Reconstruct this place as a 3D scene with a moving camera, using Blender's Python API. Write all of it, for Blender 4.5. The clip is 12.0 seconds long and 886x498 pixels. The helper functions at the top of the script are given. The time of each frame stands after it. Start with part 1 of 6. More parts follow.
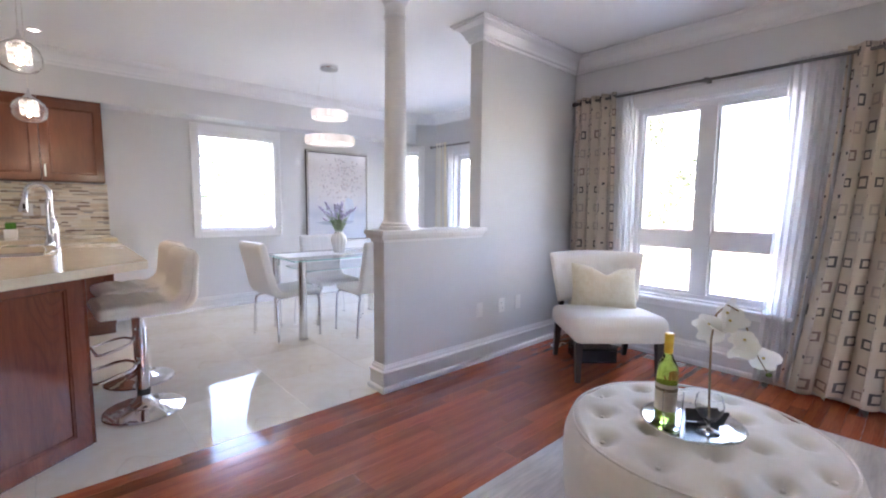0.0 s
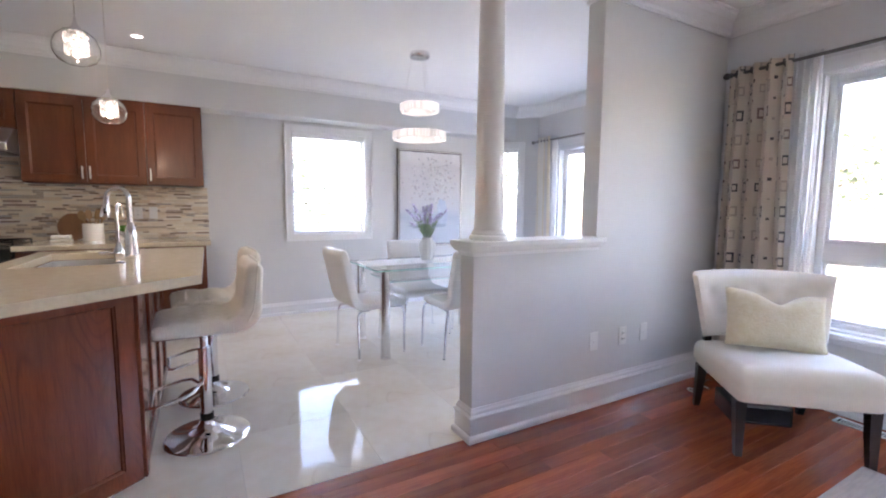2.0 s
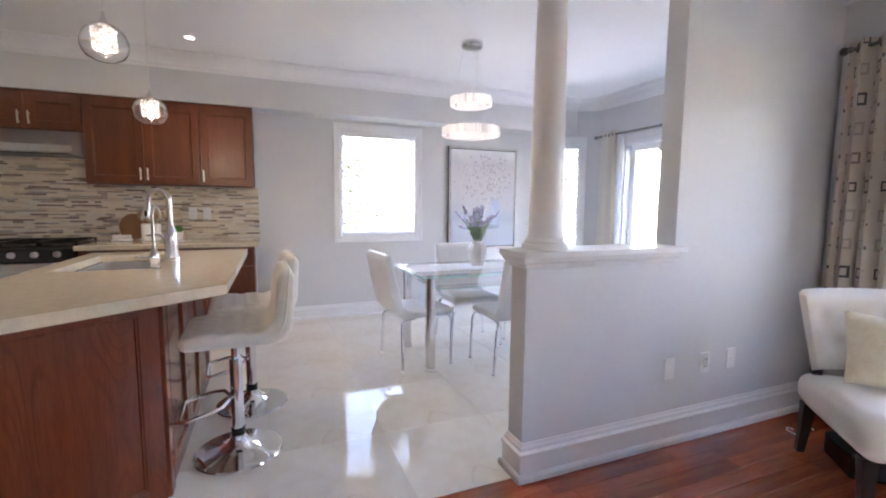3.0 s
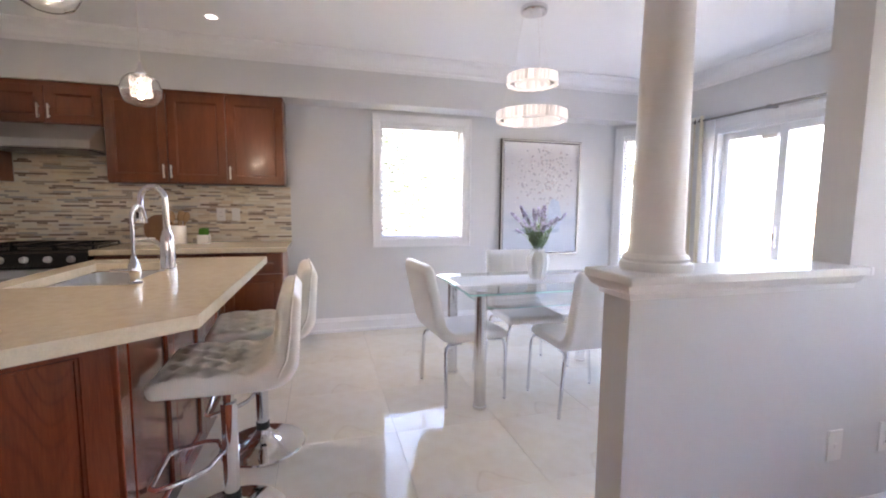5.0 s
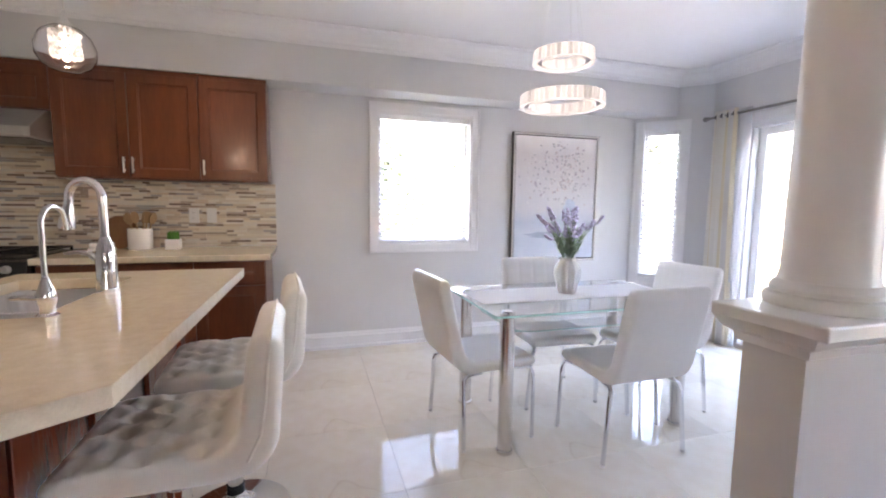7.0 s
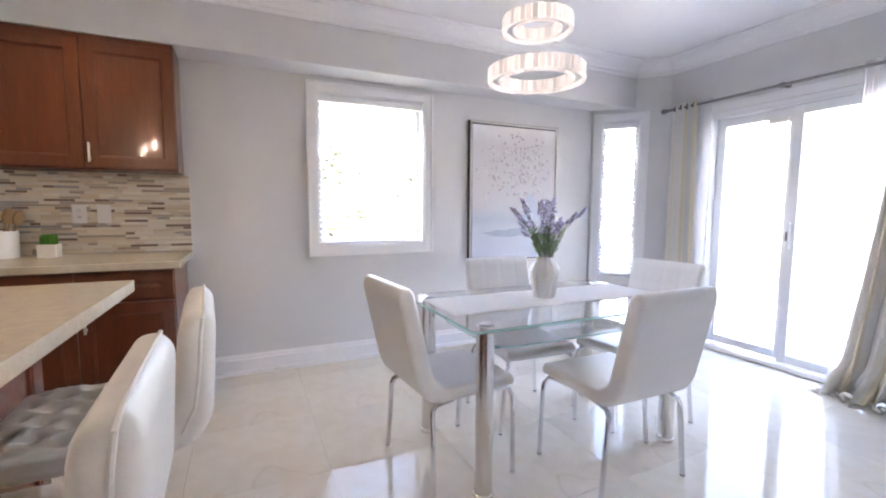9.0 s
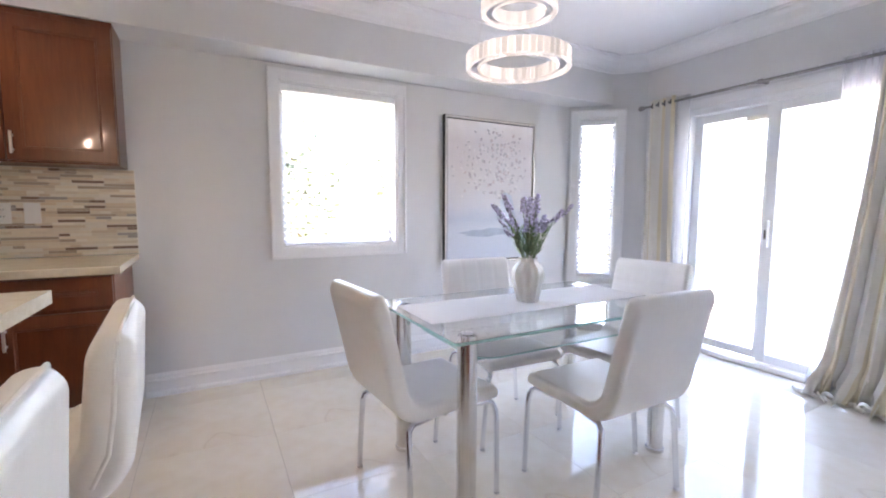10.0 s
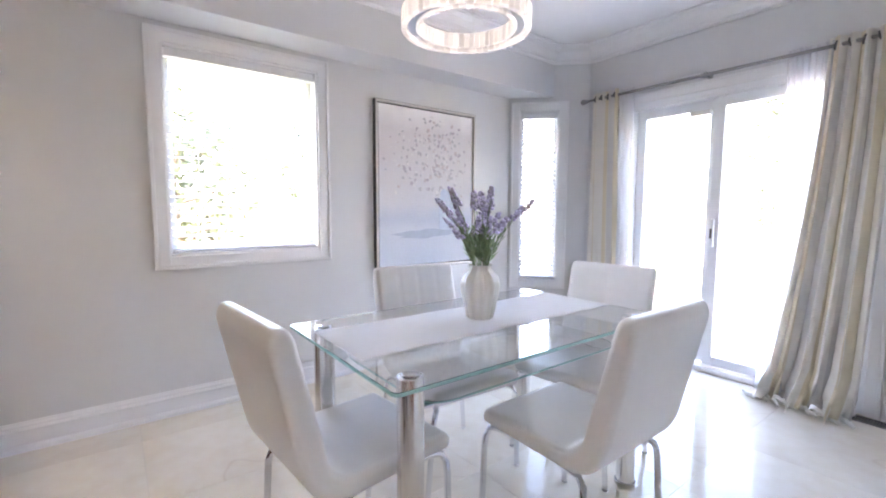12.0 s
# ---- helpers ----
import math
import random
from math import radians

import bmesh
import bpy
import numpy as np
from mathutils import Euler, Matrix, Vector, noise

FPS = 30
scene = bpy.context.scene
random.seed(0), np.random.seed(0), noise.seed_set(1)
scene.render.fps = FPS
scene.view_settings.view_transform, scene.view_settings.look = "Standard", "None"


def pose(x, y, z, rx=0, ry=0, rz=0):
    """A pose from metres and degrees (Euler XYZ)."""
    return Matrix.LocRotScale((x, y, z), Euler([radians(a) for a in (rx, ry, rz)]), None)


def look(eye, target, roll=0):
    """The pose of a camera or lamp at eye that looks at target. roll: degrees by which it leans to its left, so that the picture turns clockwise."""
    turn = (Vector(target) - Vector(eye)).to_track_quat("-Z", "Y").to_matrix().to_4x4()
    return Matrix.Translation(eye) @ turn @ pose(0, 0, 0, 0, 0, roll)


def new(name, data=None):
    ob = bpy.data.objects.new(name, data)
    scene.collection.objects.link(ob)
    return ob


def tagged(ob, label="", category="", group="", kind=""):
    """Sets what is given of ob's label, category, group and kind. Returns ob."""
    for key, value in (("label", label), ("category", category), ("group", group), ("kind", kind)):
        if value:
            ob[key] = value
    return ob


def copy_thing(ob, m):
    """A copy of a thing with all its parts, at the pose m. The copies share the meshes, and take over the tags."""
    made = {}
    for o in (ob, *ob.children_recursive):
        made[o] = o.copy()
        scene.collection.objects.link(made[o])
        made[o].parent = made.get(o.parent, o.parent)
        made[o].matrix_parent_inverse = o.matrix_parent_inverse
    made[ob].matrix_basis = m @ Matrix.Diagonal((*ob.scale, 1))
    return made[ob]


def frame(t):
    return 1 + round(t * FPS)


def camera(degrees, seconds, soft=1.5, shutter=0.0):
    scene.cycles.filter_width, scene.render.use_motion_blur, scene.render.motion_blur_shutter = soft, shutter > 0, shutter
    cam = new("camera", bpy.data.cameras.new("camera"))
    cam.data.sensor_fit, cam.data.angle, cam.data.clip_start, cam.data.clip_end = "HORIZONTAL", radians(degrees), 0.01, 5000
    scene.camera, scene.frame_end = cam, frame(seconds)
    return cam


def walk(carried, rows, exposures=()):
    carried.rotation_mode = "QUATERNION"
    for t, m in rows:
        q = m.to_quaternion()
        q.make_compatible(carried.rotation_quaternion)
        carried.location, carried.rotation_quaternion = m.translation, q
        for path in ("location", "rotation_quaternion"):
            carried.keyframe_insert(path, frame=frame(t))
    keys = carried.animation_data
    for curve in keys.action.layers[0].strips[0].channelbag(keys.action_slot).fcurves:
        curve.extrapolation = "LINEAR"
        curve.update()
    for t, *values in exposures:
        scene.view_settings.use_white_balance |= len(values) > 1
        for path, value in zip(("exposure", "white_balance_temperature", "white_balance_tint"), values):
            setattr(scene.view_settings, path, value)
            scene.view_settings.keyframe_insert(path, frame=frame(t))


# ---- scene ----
cam = camera(91.0, 12.0, soft=2.0)
PATH = [
    (0, (0.472, 0.474, 1.232), (1.801, 1.957, 1.04), 0.5),
    (0.5, (0.552, 0.581, 1.22), (1.813, 2.122, 1.034), 0.4),
    (1, (0.647, 0.703, 1.222), (1.822, 2.311, 1.037), 0.4),
    (1.5, (0.739, 0.826, 1.238), (1.816, 2.501, 1.048), 0.4),
    (2, (0.834, 0.942, 1.254), (1.802, 2.681, 1.061), 0.4),
    (2.5, (0.935, 1.048, 1.268), (1.781, 2.849, 1.07), 0.4),
    (3, (0.997, 1.174, 1.279), (1.738, 3.021, 1.077), 0.5),
    (5, (1.184, 1.748, 1.271), (1.72, 3.664, 1.073), 0.5),
    (5.5, (1.196, 1.888, 1.276), (1.729, 3.805, 1.078), 0.6),
    (6, (1.199, 2.018, 1.284), (1.733, 3.935, 1.083), 0.7),
    (6.5, (1.189, 2.144, 1.28), (1.738, 4.057, 1.081), 0.7),
    (7, (1.178, 2.261, 1.275), (1.76, 4.164, 1.077), 0.7),
    (9, (1.235, 2.704, 1.22), (2.064, 4.515, 1.035), 0.3),
    (9.5, (1.267, 2.795, 1.21), (2.152, 4.578, 1.027), 0.2),
    (10, (1.302, 2.882, 1.205), (2.243, 4.637, 1.023), 0.2),
    (10.5, (1.344, 2.975, 1.204), (2.346, 4.696, 1.022), 0.2),
    (11, (1.389, 3.066, 1.208), (2.458, 4.747, 1.023), 0.2),
    (11.5, (1.444, 3.168, 1.201), (2.584, 4.801, 1.018), 0.2),
    (12, (1.508, 3.266, 1.187), (2.711, 4.854, 1.009), 0.2),
]
EXPOSE = [(0, 5.63, 6900, 22), (3, 5.56, 7000, 22), (5, 5.56, 7400, 24), (7, 5.56, 7400, 23), (9, 5.51, 7300, 23), (12, 5.51, 7300, 22)]
walk(cam, [(t, look(eye, target, roll)) for t, eye, target, roll in PATH], EXPOSE)

# ---- daylight ----
SUN_EL, SUN_AZ = 52.0, 248.0
world = bpy.data.worlds.new("sky")
scene.world = world
world.use_nodes = True
wn = world.node_tree.nodes
sky = wn.new("ShaderNodeTexSky")
sky.sky_type, sky.sun_disc = "NISHITA", False
sky.sun_elevation, sky.sun_rotation = radians(SUN_EL), radians(SUN_AZ)
sky.dust_density = 3.0
wn["Background"].inputs["Strength"].default_value = 0.15
world.node_tree.links.new(sky.outputs[0], wn["Background"].inputs["Color"])
sun = new("sun", bpy.data.lights.new("sun", "SUN"))
sun.data.energy, sun.data.angle, sun.data.color = 2.0, radians(0.6), (1.0, 0.95, 0.88)
_az, _el = radians(SUN_AZ), radians(SUN_EL)
sun.matrix_world = look((0, 0, 0), (-math.sin(_az) * math.cos(_el), -math.cos(_az) * math.cos(_el), -math.sin(_el)))


# ---- materials ----
def material(name, colour, rough=0.5, metal=0.0, var=0.0, scale=8.0, bump=0.0, bump_scale=60.0, stretch=(1, 1, 1), coat=0.0,
             second=None, island=0.0, obj_random=0.0, spec=0.5, sheen=0.0, rough_var=0.0):
    """A principled surface with colour variation at two scales and fine relief, at real-world size."""
    m = bpy.data.materials.new(name)
    m.use_nodes = True
    nt = m.node_tree
    n, l = nt.nodes, nt.links
    p = n["Principled BSDF"]
    p.inputs["Base Color"].default_value = (*colour, 1)
    p.inputs["Roughness"].default_value = rough
    p.inputs["Metallic"].default_value = metal
    p.inputs["Coat Weight"].default_value = coat
    p.inputs["Coat Roughness"].default_value = 0.06
    p.inputs["Specular IOR Level"].default_value = spec
    p.inputs["Sheen Weight"].default_value = sheen
    tc = n.new("ShaderNodeTexCoord")
    mp = n.new("ShaderNodeMapping")
    mp.inputs["Scale"].default_value = stretch
    l.new(tc.outputs["Object"], mp.inputs["Vector"])
    col = None
    if var or second:
        big, fine, mix, add = n.new("ShaderNodeTexNoise"), n.new("ShaderNodeTexNoise"), n.new("ShaderNodeMix"), n.new("ShaderNodeMath")
        big.inputs["Scale"].default_value, fine.inputs["Scale"].default_value = scale, scale * 7
        big.inputs["Detail"].default_value = 4
        l.new(mp.outputs[0], big.inputs["Vector"]), l.new(mp.outputs[0], fine.inputs["Vector"])
        add.operation, add.inputs[1].default_value = "MULTIPLY_ADD", 0.6
        half = n.new("ShaderNodeMath")
        half.operation, half.inputs[1].default_value = "MULTIPLY", 0.4
        l.new(fine.outputs[0], half.inputs[0])
        l.new(big.outputs[0], add.inputs[0]), l.new(half.outputs[0], add.inputs[2])
        ramp = n.new("ShaderNodeMapRange")
        ramp.inputs[1].default_value, ramp.inputs[2].default_value = 0.34, 0.66
        l.new(add.outputs[0], ramp.inputs[0])
        mix.data_type = "RGBA"
        other = second or tuple(c * (1 - var) for c in colour)
        mix.inputs[6].default_value, mix.inputs[7].default_value = (*colour, 1), (*other, 1)
        l.new(ramp.outputs[0], mix.inputs[0])
        col = mix.outputs[2]
    if island or obj_random:
        hsv = n.new("ShaderNodeHueSaturation")
        src = n.new("ShaderNodeNewGeometry").outputs["Random Per Island"] if island else n.new("ShaderNodeObjectInfo").outputs["Random"]
        mr = n.new("ShaderNodeMapRange")
        a = island or obj_random
        mr.inputs[3].default_value, mr.inputs[4].default_value = 1 - a, 1 + a
        l.new(src, mr.inputs[0]), l.new(mr.outputs[0], hsv.inputs["Value"])
        if col:
            l.new(col, hsv.inputs["Color"])
        else:
            hsv.inputs["Color"].default_value = (*colour, 1)
        col = hsv.outputs[0]
    if col:
        l.new(col, p.inputs["Base Color"])
    if rough_var:
        rn, rr = n.new("ShaderNodeTexNoise"), n.new("ShaderNodeMapRange")
        rn.inputs["Scale"].default_value = 6
        l.new(mp.outputs[0], rn.inputs["Vector"])
        rr.inputs[3].default_value, rr.inputs[4].default_value = max(rough - rough_var, 0.02), rough + rough_var
        l.new(rn.outputs[0], rr.inputs[0]), l.new(rr.outputs[0], p.inputs["Roughness"])
    if bump:
        bn, b = n.new("ShaderNodeTexNoise"), n.new("ShaderNodeBump")
        bn.inputs["Scale"].default_value, bn.inputs["Detail"].default_value = bump_scale, 3
        l.new(mp.outputs[0], bn.inputs["Vector"])
        b.inputs["Strength"].default_value, b.inputs["Distance"].default_value = bump, 0.004
        l.new(bn.outputs[0], b.inputs["Height"]), l.new(b.outputs[0], p.inputs["Normal"])
    return m


def glass(name, tint=(1, 1, 1), ior=1.45, rough=0.0):
    m = bpy.data.materials.new(name)
    m.use_nodes = True
    p = m.node_tree.nodes["Principled BSDF"]
    p.inputs["Base Color"].default_value = (*tint, 1)
    p.inputs["Transmission Weight"].default_value = 1.0
    p.inputs["Roughness"].default_value, p.inputs["IOR"].default_value = rough, ior
    return m


def glow(name, colour, strength):
    m = bpy.data.materials.new(name)
    m.use_nodes = True
    p = m.node_tree.nodes["Principled BSDF"]
    p.inputs["Base Color"].default_value = (0.9, 0.9, 0.9, 1)
    p.inputs["Emission Color"].default_value = (*colour, 1)
    p.inputs["Emission Strength"].default_value = strength
    return m


def lit_crystal(name, colour, strength, single=False):
    """Faceted beads that glow by emission in place of lamplight through them, each brighter or dimmer than the next;
    single: every bead is an object of its own.
    """
    m = glow(name, colour, strength)
    n, l = m.node_tree.nodes, m.node_tree.links
    p = n["Principled BSDF"]
    p.inputs["Base Color"].default_value = (0.6, 0.6, 0.6, 1) if single else (0.03, 0.03, 0.03, 1)
    p.inputs["Roughness"].default_value = 0.12
    mr = n.new("ShaderNodeMapRange")
    mr.inputs[3].default_value, mr.inputs[4].default_value = strength * (0.6 if single else 0.35), strength * (1.4 if single else 1.5)
    rnd = n.new("ShaderNodeObjectInfo").outputs["Random"] if single else n.new("ShaderNodeNewGeometry").outputs["Random Per Island"]
    l.new(rnd, mr.inputs[0]), l.new(mr.outputs[0], p.inputs["Emission Strength"])
    return m


def sheer(name, colour, through_share, glow_share=0.5):
    """Thin woven cloth: part see-through, part diffuse and translucent."""
    m = bpy.data.materials.new(name)
    m.use_nodes = True
    n, l = m.node_tree.nodes, m.node_tree.links
    n.remove(n["Principled BSDF"])
    kinds = ("ShaderNodeBsdfDiffuse", "ShaderNodeBsdfTranslucent", "ShaderNodeBsdfTransparent", "ShaderNodeMixShader", "ShaderNodeMixShader")
    d, t, tr, a, b = [n.new(k) for k in kinds]
    d.inputs[0].default_value = t.inputs[0].default_value = (*colour, 1)
    a.inputs[0].default_value, b.inputs[0].default_value = glow_share, through_share
    l.new(d.outputs[0], a.inputs[1]), l.new(t.outputs[0], a.inputs[2])
    l.new(a.outputs[0], b.inputs[1]), l.new(tr.outputs[0], b.inputs[2])
    l.new(b.outputs[0], n["Material Output"].inputs["Surface"])
    return m


def contour(m, colour, scale, stretch, waves, width, amount):
    """Adds thin wandering lines (marble veins, cathedral wood grain) along the level lines of a slow noise."""
    n, l = m.node_tree.nodes, m.node_tree.links
    p = n["Principled BSDF"]
    before = p.inputs["Base Color"].links[0].from_socket
    tc, mp, ns = n.new("ShaderNodeTexCoord"), n.new("ShaderNodeMapping"), n.new("ShaderNodeTexNoise")
    mp.inputs["Scale"].default_value = stretch
    ns.inputs["Scale"].default_value, ns.inputs["Detail"].default_value = scale, 3.0 if waves < 5 else 1.2
    l.new(tc.outputs["Object"], mp.inputs["Vector"]), l.new(mp.outputs[0], ns.inputs["Vector"])
    mul, pp, mr, amt, mix = n.new("ShaderNodeMath"), n.new("ShaderNodeMath"), n.new("ShaderNodeMapRange"), n.new("ShaderNodeMath"), n.new("ShaderNodeMix")
    mul.operation, mul.inputs[1].default_value = "MULTIPLY", waves
    pp.operation, pp.inputs[1].default_value = "PINGPONG", 0.5
    l.new(ns.outputs[0], mul.inputs[0]), l.new(mul.outputs[0], pp.inputs[0])
    mr.inputs[1].default_value, mr.inputs[2].default_value, mr.inputs[3].default_value, mr.inputs[4].default_value = 0.0, width, 1.0, 0.0
    l.new(pp.outputs[0], mr.inputs[0])
    patch = n.new("ShaderNodeTexNoise")
    patch.inputs["Scale"].default_value = scale * 1.7
    l.new(mp.outputs[0], patch.inputs["Vector"])
    pr = n.new("ShaderNodeMapRange")
    pr.inputs[1].default_value, pr.inputs[2].default_value, pr.inputs[4].default_value = 0.42, 0.62, amount
    l.new(patch.outputs[0], pr.inputs[0])
    amt.operation = "MULTIPLY"
    l.new(mr.outputs[0], amt.inputs[0]), l.new(pr.outputs[0], amt.inputs[1])
    mix.data_type = "RGBA"
    mix.inputs[7].default_value = (*colour, 1)
    l.new(amt.outputs[0], mix.inputs[0]), l.new(before, mix.inputs[6])
    l.new(mix.outputs[2], p.inputs["Base Color"])
    return m


WALL = material("wall_paint", (0.70, 0.70, 0.705), 0.55, var=0.03, scale=1.5, bump=0.06, bump_scale=220)
CEIL = material("ceiling_paint", (0.86, 0.86, 0.86), 0.8, var=0.02, scale=1.2, bump=0.05, bump_scale=160)
TRIM = material("trim_paint", (0.84, 0.84, 0.85), 0.3, var=0.02, scale=3)
VINYL = material("white_vinyl", (0.82, 0.83, 0.85), 0.35, var=0.02, scale=5)
MARBLE = material("polished_marble_tile", (0.89, 0.85, 0.77), 0.05, spec=0.3, scale=1.6, second=(0.81, 0.74, 0.63), obj_random=0.04, rough_var=0.03)
contour(MARBLE, (0.50, 0.38, 0.26), 0.9, (1, 1, 1), 3.2, 0.018, 0.20)
GROUT = material("tile_grout", (0.80, 0.77, 0.71), 0.8, var=0.08, scale=20)
CHERRY = material("cherry_plank", (0.50, 0.126, 0.043), 0.18, scale=3, second=(0.29, 0.057, 0.023), stretch=(0.35, 6, 1), obj_random=0.32, coat=0.5, bump=0.05, bump_scale=40, rough_var=0.06)
CABINET = material("cherry_cabinet", (0.175, 0.050, 0.018), 0.28, scale=3, second=(0.115, 0.031, 0.012), stretch=(5, 5, 0.5), coat=0.35, bump=0.05, bump_scale=30)
OAK = material("island_oak_stain", (0.19, 0.046, 0.019), 0.24, scale=4.0, second=(0.125, 0.029, 0.013), stretch=(7, 7, 0.55), coat=0.3, bump=0.12, bump_scale=26)
contour(OAK, (0.07, 0.017, 0.010), 3.2, (1, 1, 0.22), 42.0, 0.22, 0.55)
QUARTZ = material("beige_quartz", (0.72, 0.63, 0.49), 0.10, scale=30, second=(0.62, 0.53, 0.40), rough_var=0.04)
STEEL = material("brushed_steel", (0.62, 0.62, 0.62), 0.34, 1.0, var=0.1, scale=4, stretch=(1, 12, 1), rough_var=0.08)
CHROME = material("chrome", (0.80, 0.80, 0.82), 0.06, 1.0, var=0.04, scale=4)
NICKEL = material("brushed_nickel", (0.80, 0.78, 0.75), 0.42, 1.0, var=0.05, scale=6)
DARKMETAL = material("pewter_rod", (0.16, 0.15, 0.15), 0.35, 0.9, var=0.2, scale=20)
LEATHER = material("white_faux_leather", (0.88, 0.87, 0.86), 0.38, var=0.03, scale=4, bump=0.12, bump_scale=350)
CREAM = material("cream_faux_leather", (0.88, 0.845, 0.785), 0.35, var=0.05, scale=5, bump=0.12, bump_scale=320)
LINEN = material("ivory_linen", (0.90, 0.84, 0.755), 0.85, var=0.05, scale=6, bump=0.25, bump_scale=500, sheen=0.3)
DARKWOOD = material("espresso_wood", (0.035, 0.018, 0.013), 0.3, var=0.4, scale=5, stretch=(5, 5, 0.6))
BLACK = material("black_enamel", (0.012, 0.012, 0.013), 0.25, var=0.2, scale=10)
PLASTIC = material("white_plastic", (0.82, 0.82, 0.81), 0.3, var=0.02, scale=10)
CERAMIC = material("white_ceramic", (0.88, 0.87, 0.85), 0.12, var=0.02, scale=8)
PANE = glass("window_glass", (0.74, 0.75, 0.755), 1.05)
CLEAR = glass("clear_glass", (1, 1, 1), 1.45)
TOPGLASS = glass("table_glass", (0.975, 0.996, 0.99), 1.5)
EDGEGLASS = material("glass_edge_green", (0.42, 0.72, 0.68), 0.12, var=0.15, scale=8)
PEWTER = material("grey_pewter", (0.30, 0.29, 0.28), 0.4, 0.9, var=0.15, scale=14)
SATIN = material("satin_steel", (0.76, 0.74, 0.72), 0.2, 1.0, var=0.04, scale=5)
SILVER = material("polished_silver", (0.85, 0.84, 0.82), 0.16, 1.0, var=0.05, scale=8)
DRAPE = material("ivory_drape", (0.70, 0.66, 0.57), 0.8, var=0.08, scale=4, bump=0.2, bump_scale=400, sheen=0.2)
PATTERN_CLOTH = material("taupe_drape", (0.52, 0.46, 0.40), 0.75, var=0.1, scale=4, bump=0.25, bump_scale=400, sheen=0.2)
SHEER = sheer("sheer_voile", (0.96, 0.96, 0.97), 0.34, 0.62)
SLAT = sheer("slat_vinyl", (0.93, 0.93, 0.94), 0.22, 0.6)


# ---- mesh helpers ----
def link(name, bm, mat, parent=None, label="", smooth=False):
    me = bpy.data.meshes.new(name)
    bmesh.ops.recalc_face_normals(bm, faces=bm.faces[:])
    if smooth:
        for f in bm.faces:
            f.smooth = True
    bm.to_mesh(me)
    bm.free()
    if mat:
        me.materials.append(mat)
    if smooth:
        me.set_sharp_from_angle(angle=radians(40))
    ob = new(name, me)
    if parent:
        ob.parent = parent
    if label:
        ob["label"] = label
    return ob


def part(name, bm, mat, parent, label="", smooth=False):
    return link(name, bm, mat, parent, label, smooth)


def thing(name, label, category, m=None, group="", kind=""):
    ob = new(name)
    if m is not None:
        ob.matrix_basis = m
    return tagged(ob, label, category, group, kind)


def structure(name, bm, mat, label, category, smooth=False):
    return tagged(link(name, bm, mat, smooth=smooth), label, category, kind="structure")


def BM():
    return bmesh.new()


def box(bm, lo, hi, bevel=0.0, m=None, seg=2):
    c, s = [(a + b) / 2 for a, b in zip(lo, hi)], [abs(b - a) for a, b in zip(lo, hi)]
    r = bmesh.ops.create_cube(bm, size=1, matrix=Matrix.LocRotScale(c, None, s))
    vs = r["verts"]
    if bevel:
        es = list({e for v in vs for e in v.link_edges})
        bv = bmesh.ops.bevel(bm, geom=es, offset=bevel, segments=seg, affect="EDGES", profile=0.5)
        vs = list({v for f in bv["faces"] for v in f.verts} | {v for v in vs if v.is_valid})
    if m is not None:
        bmesh.ops.transform(bm, matrix=m, verts=vs)
    return bm


def lathe(bm, profile, steps=32, centre=(0, 0, 0), flute=0, depth=0.0):
    """Turns (radius, height) pairs round the z axis; flute: how many soft ribs."""
    rings = []
    for r, z in profile:
        if r < 1e-5:
            rings.append([bm.verts.new((centre[0], centre[1], centre[2] + z))])
            continue
        ring = []
        for k in range(steps):
            a = 2 * math.pi * k / steps
            q = r * (1 + depth * math.cos(flute * a)) if flute else r
            ring.append(bm.verts.new((centre[0] + q * math.cos(a), centre[1] + q * math.sin(a), centre[2] + z)))
        rings.append(ring)
    for a, b in zip(rings, rings[1:]):
        for k in range(steps):
            j = (k + 1) % steps
            if len(a) == 1 and len(b) > 1:
                bm.faces.new((a[0], b[k], b[j]))
            elif len(b) == 1 and len(a) > 1:
                bm.faces.new((a[k], a[j], b[0]))
            elif len(a) > 1:
                bm.faces.new((a[k], a[j], b[j], b[k]))
    return bm


def tube(bm, pts, radius, steps=12, closed=False, cap=True):
    """A round bar along a line of points; radius may be a list."""
    pts = [Vector(p) for p in pts]
    n = len(pts)
    rad = radius if isinstance(radius, (list, tuple)) else [radius] * n
    rings, up = [], None
    for i, p in enumerate(pts):
        a = pts[(i - 1) % n] if (closed or i > 0) else p
        b = pts[(i + 1) % n] if (closed or i < n - 1) else p
        d = (b - a).normalized()
        if up is None:
            up = Vector((0, 0, 1)) if abs(d.z) < 0.9 else Vector((1, 0, 0))
        side = d.cross(up).normalized()
        up = side.cross(d).normalized()
        rings.append([bm.verts.new(p + rad[i] * (math.cos(t) * side + math.sin(t) * up)) for t in (2 * math.pi * k / steps for k in range(steps))])
    pairs = list(zip(rings, rings[1:])) + ([(rings[-1], rings[0])] if closed else [])
    for a, b in pairs:
        for k in range(steps):
            j = (k + 1) % steps
            bm.faces.new((a[k], a[j], b[j], b[k]))
    if cap and not closed:
        bm.faces.new(rings[0]), bm.faces.new(rings[-1][::-1])
    return bm


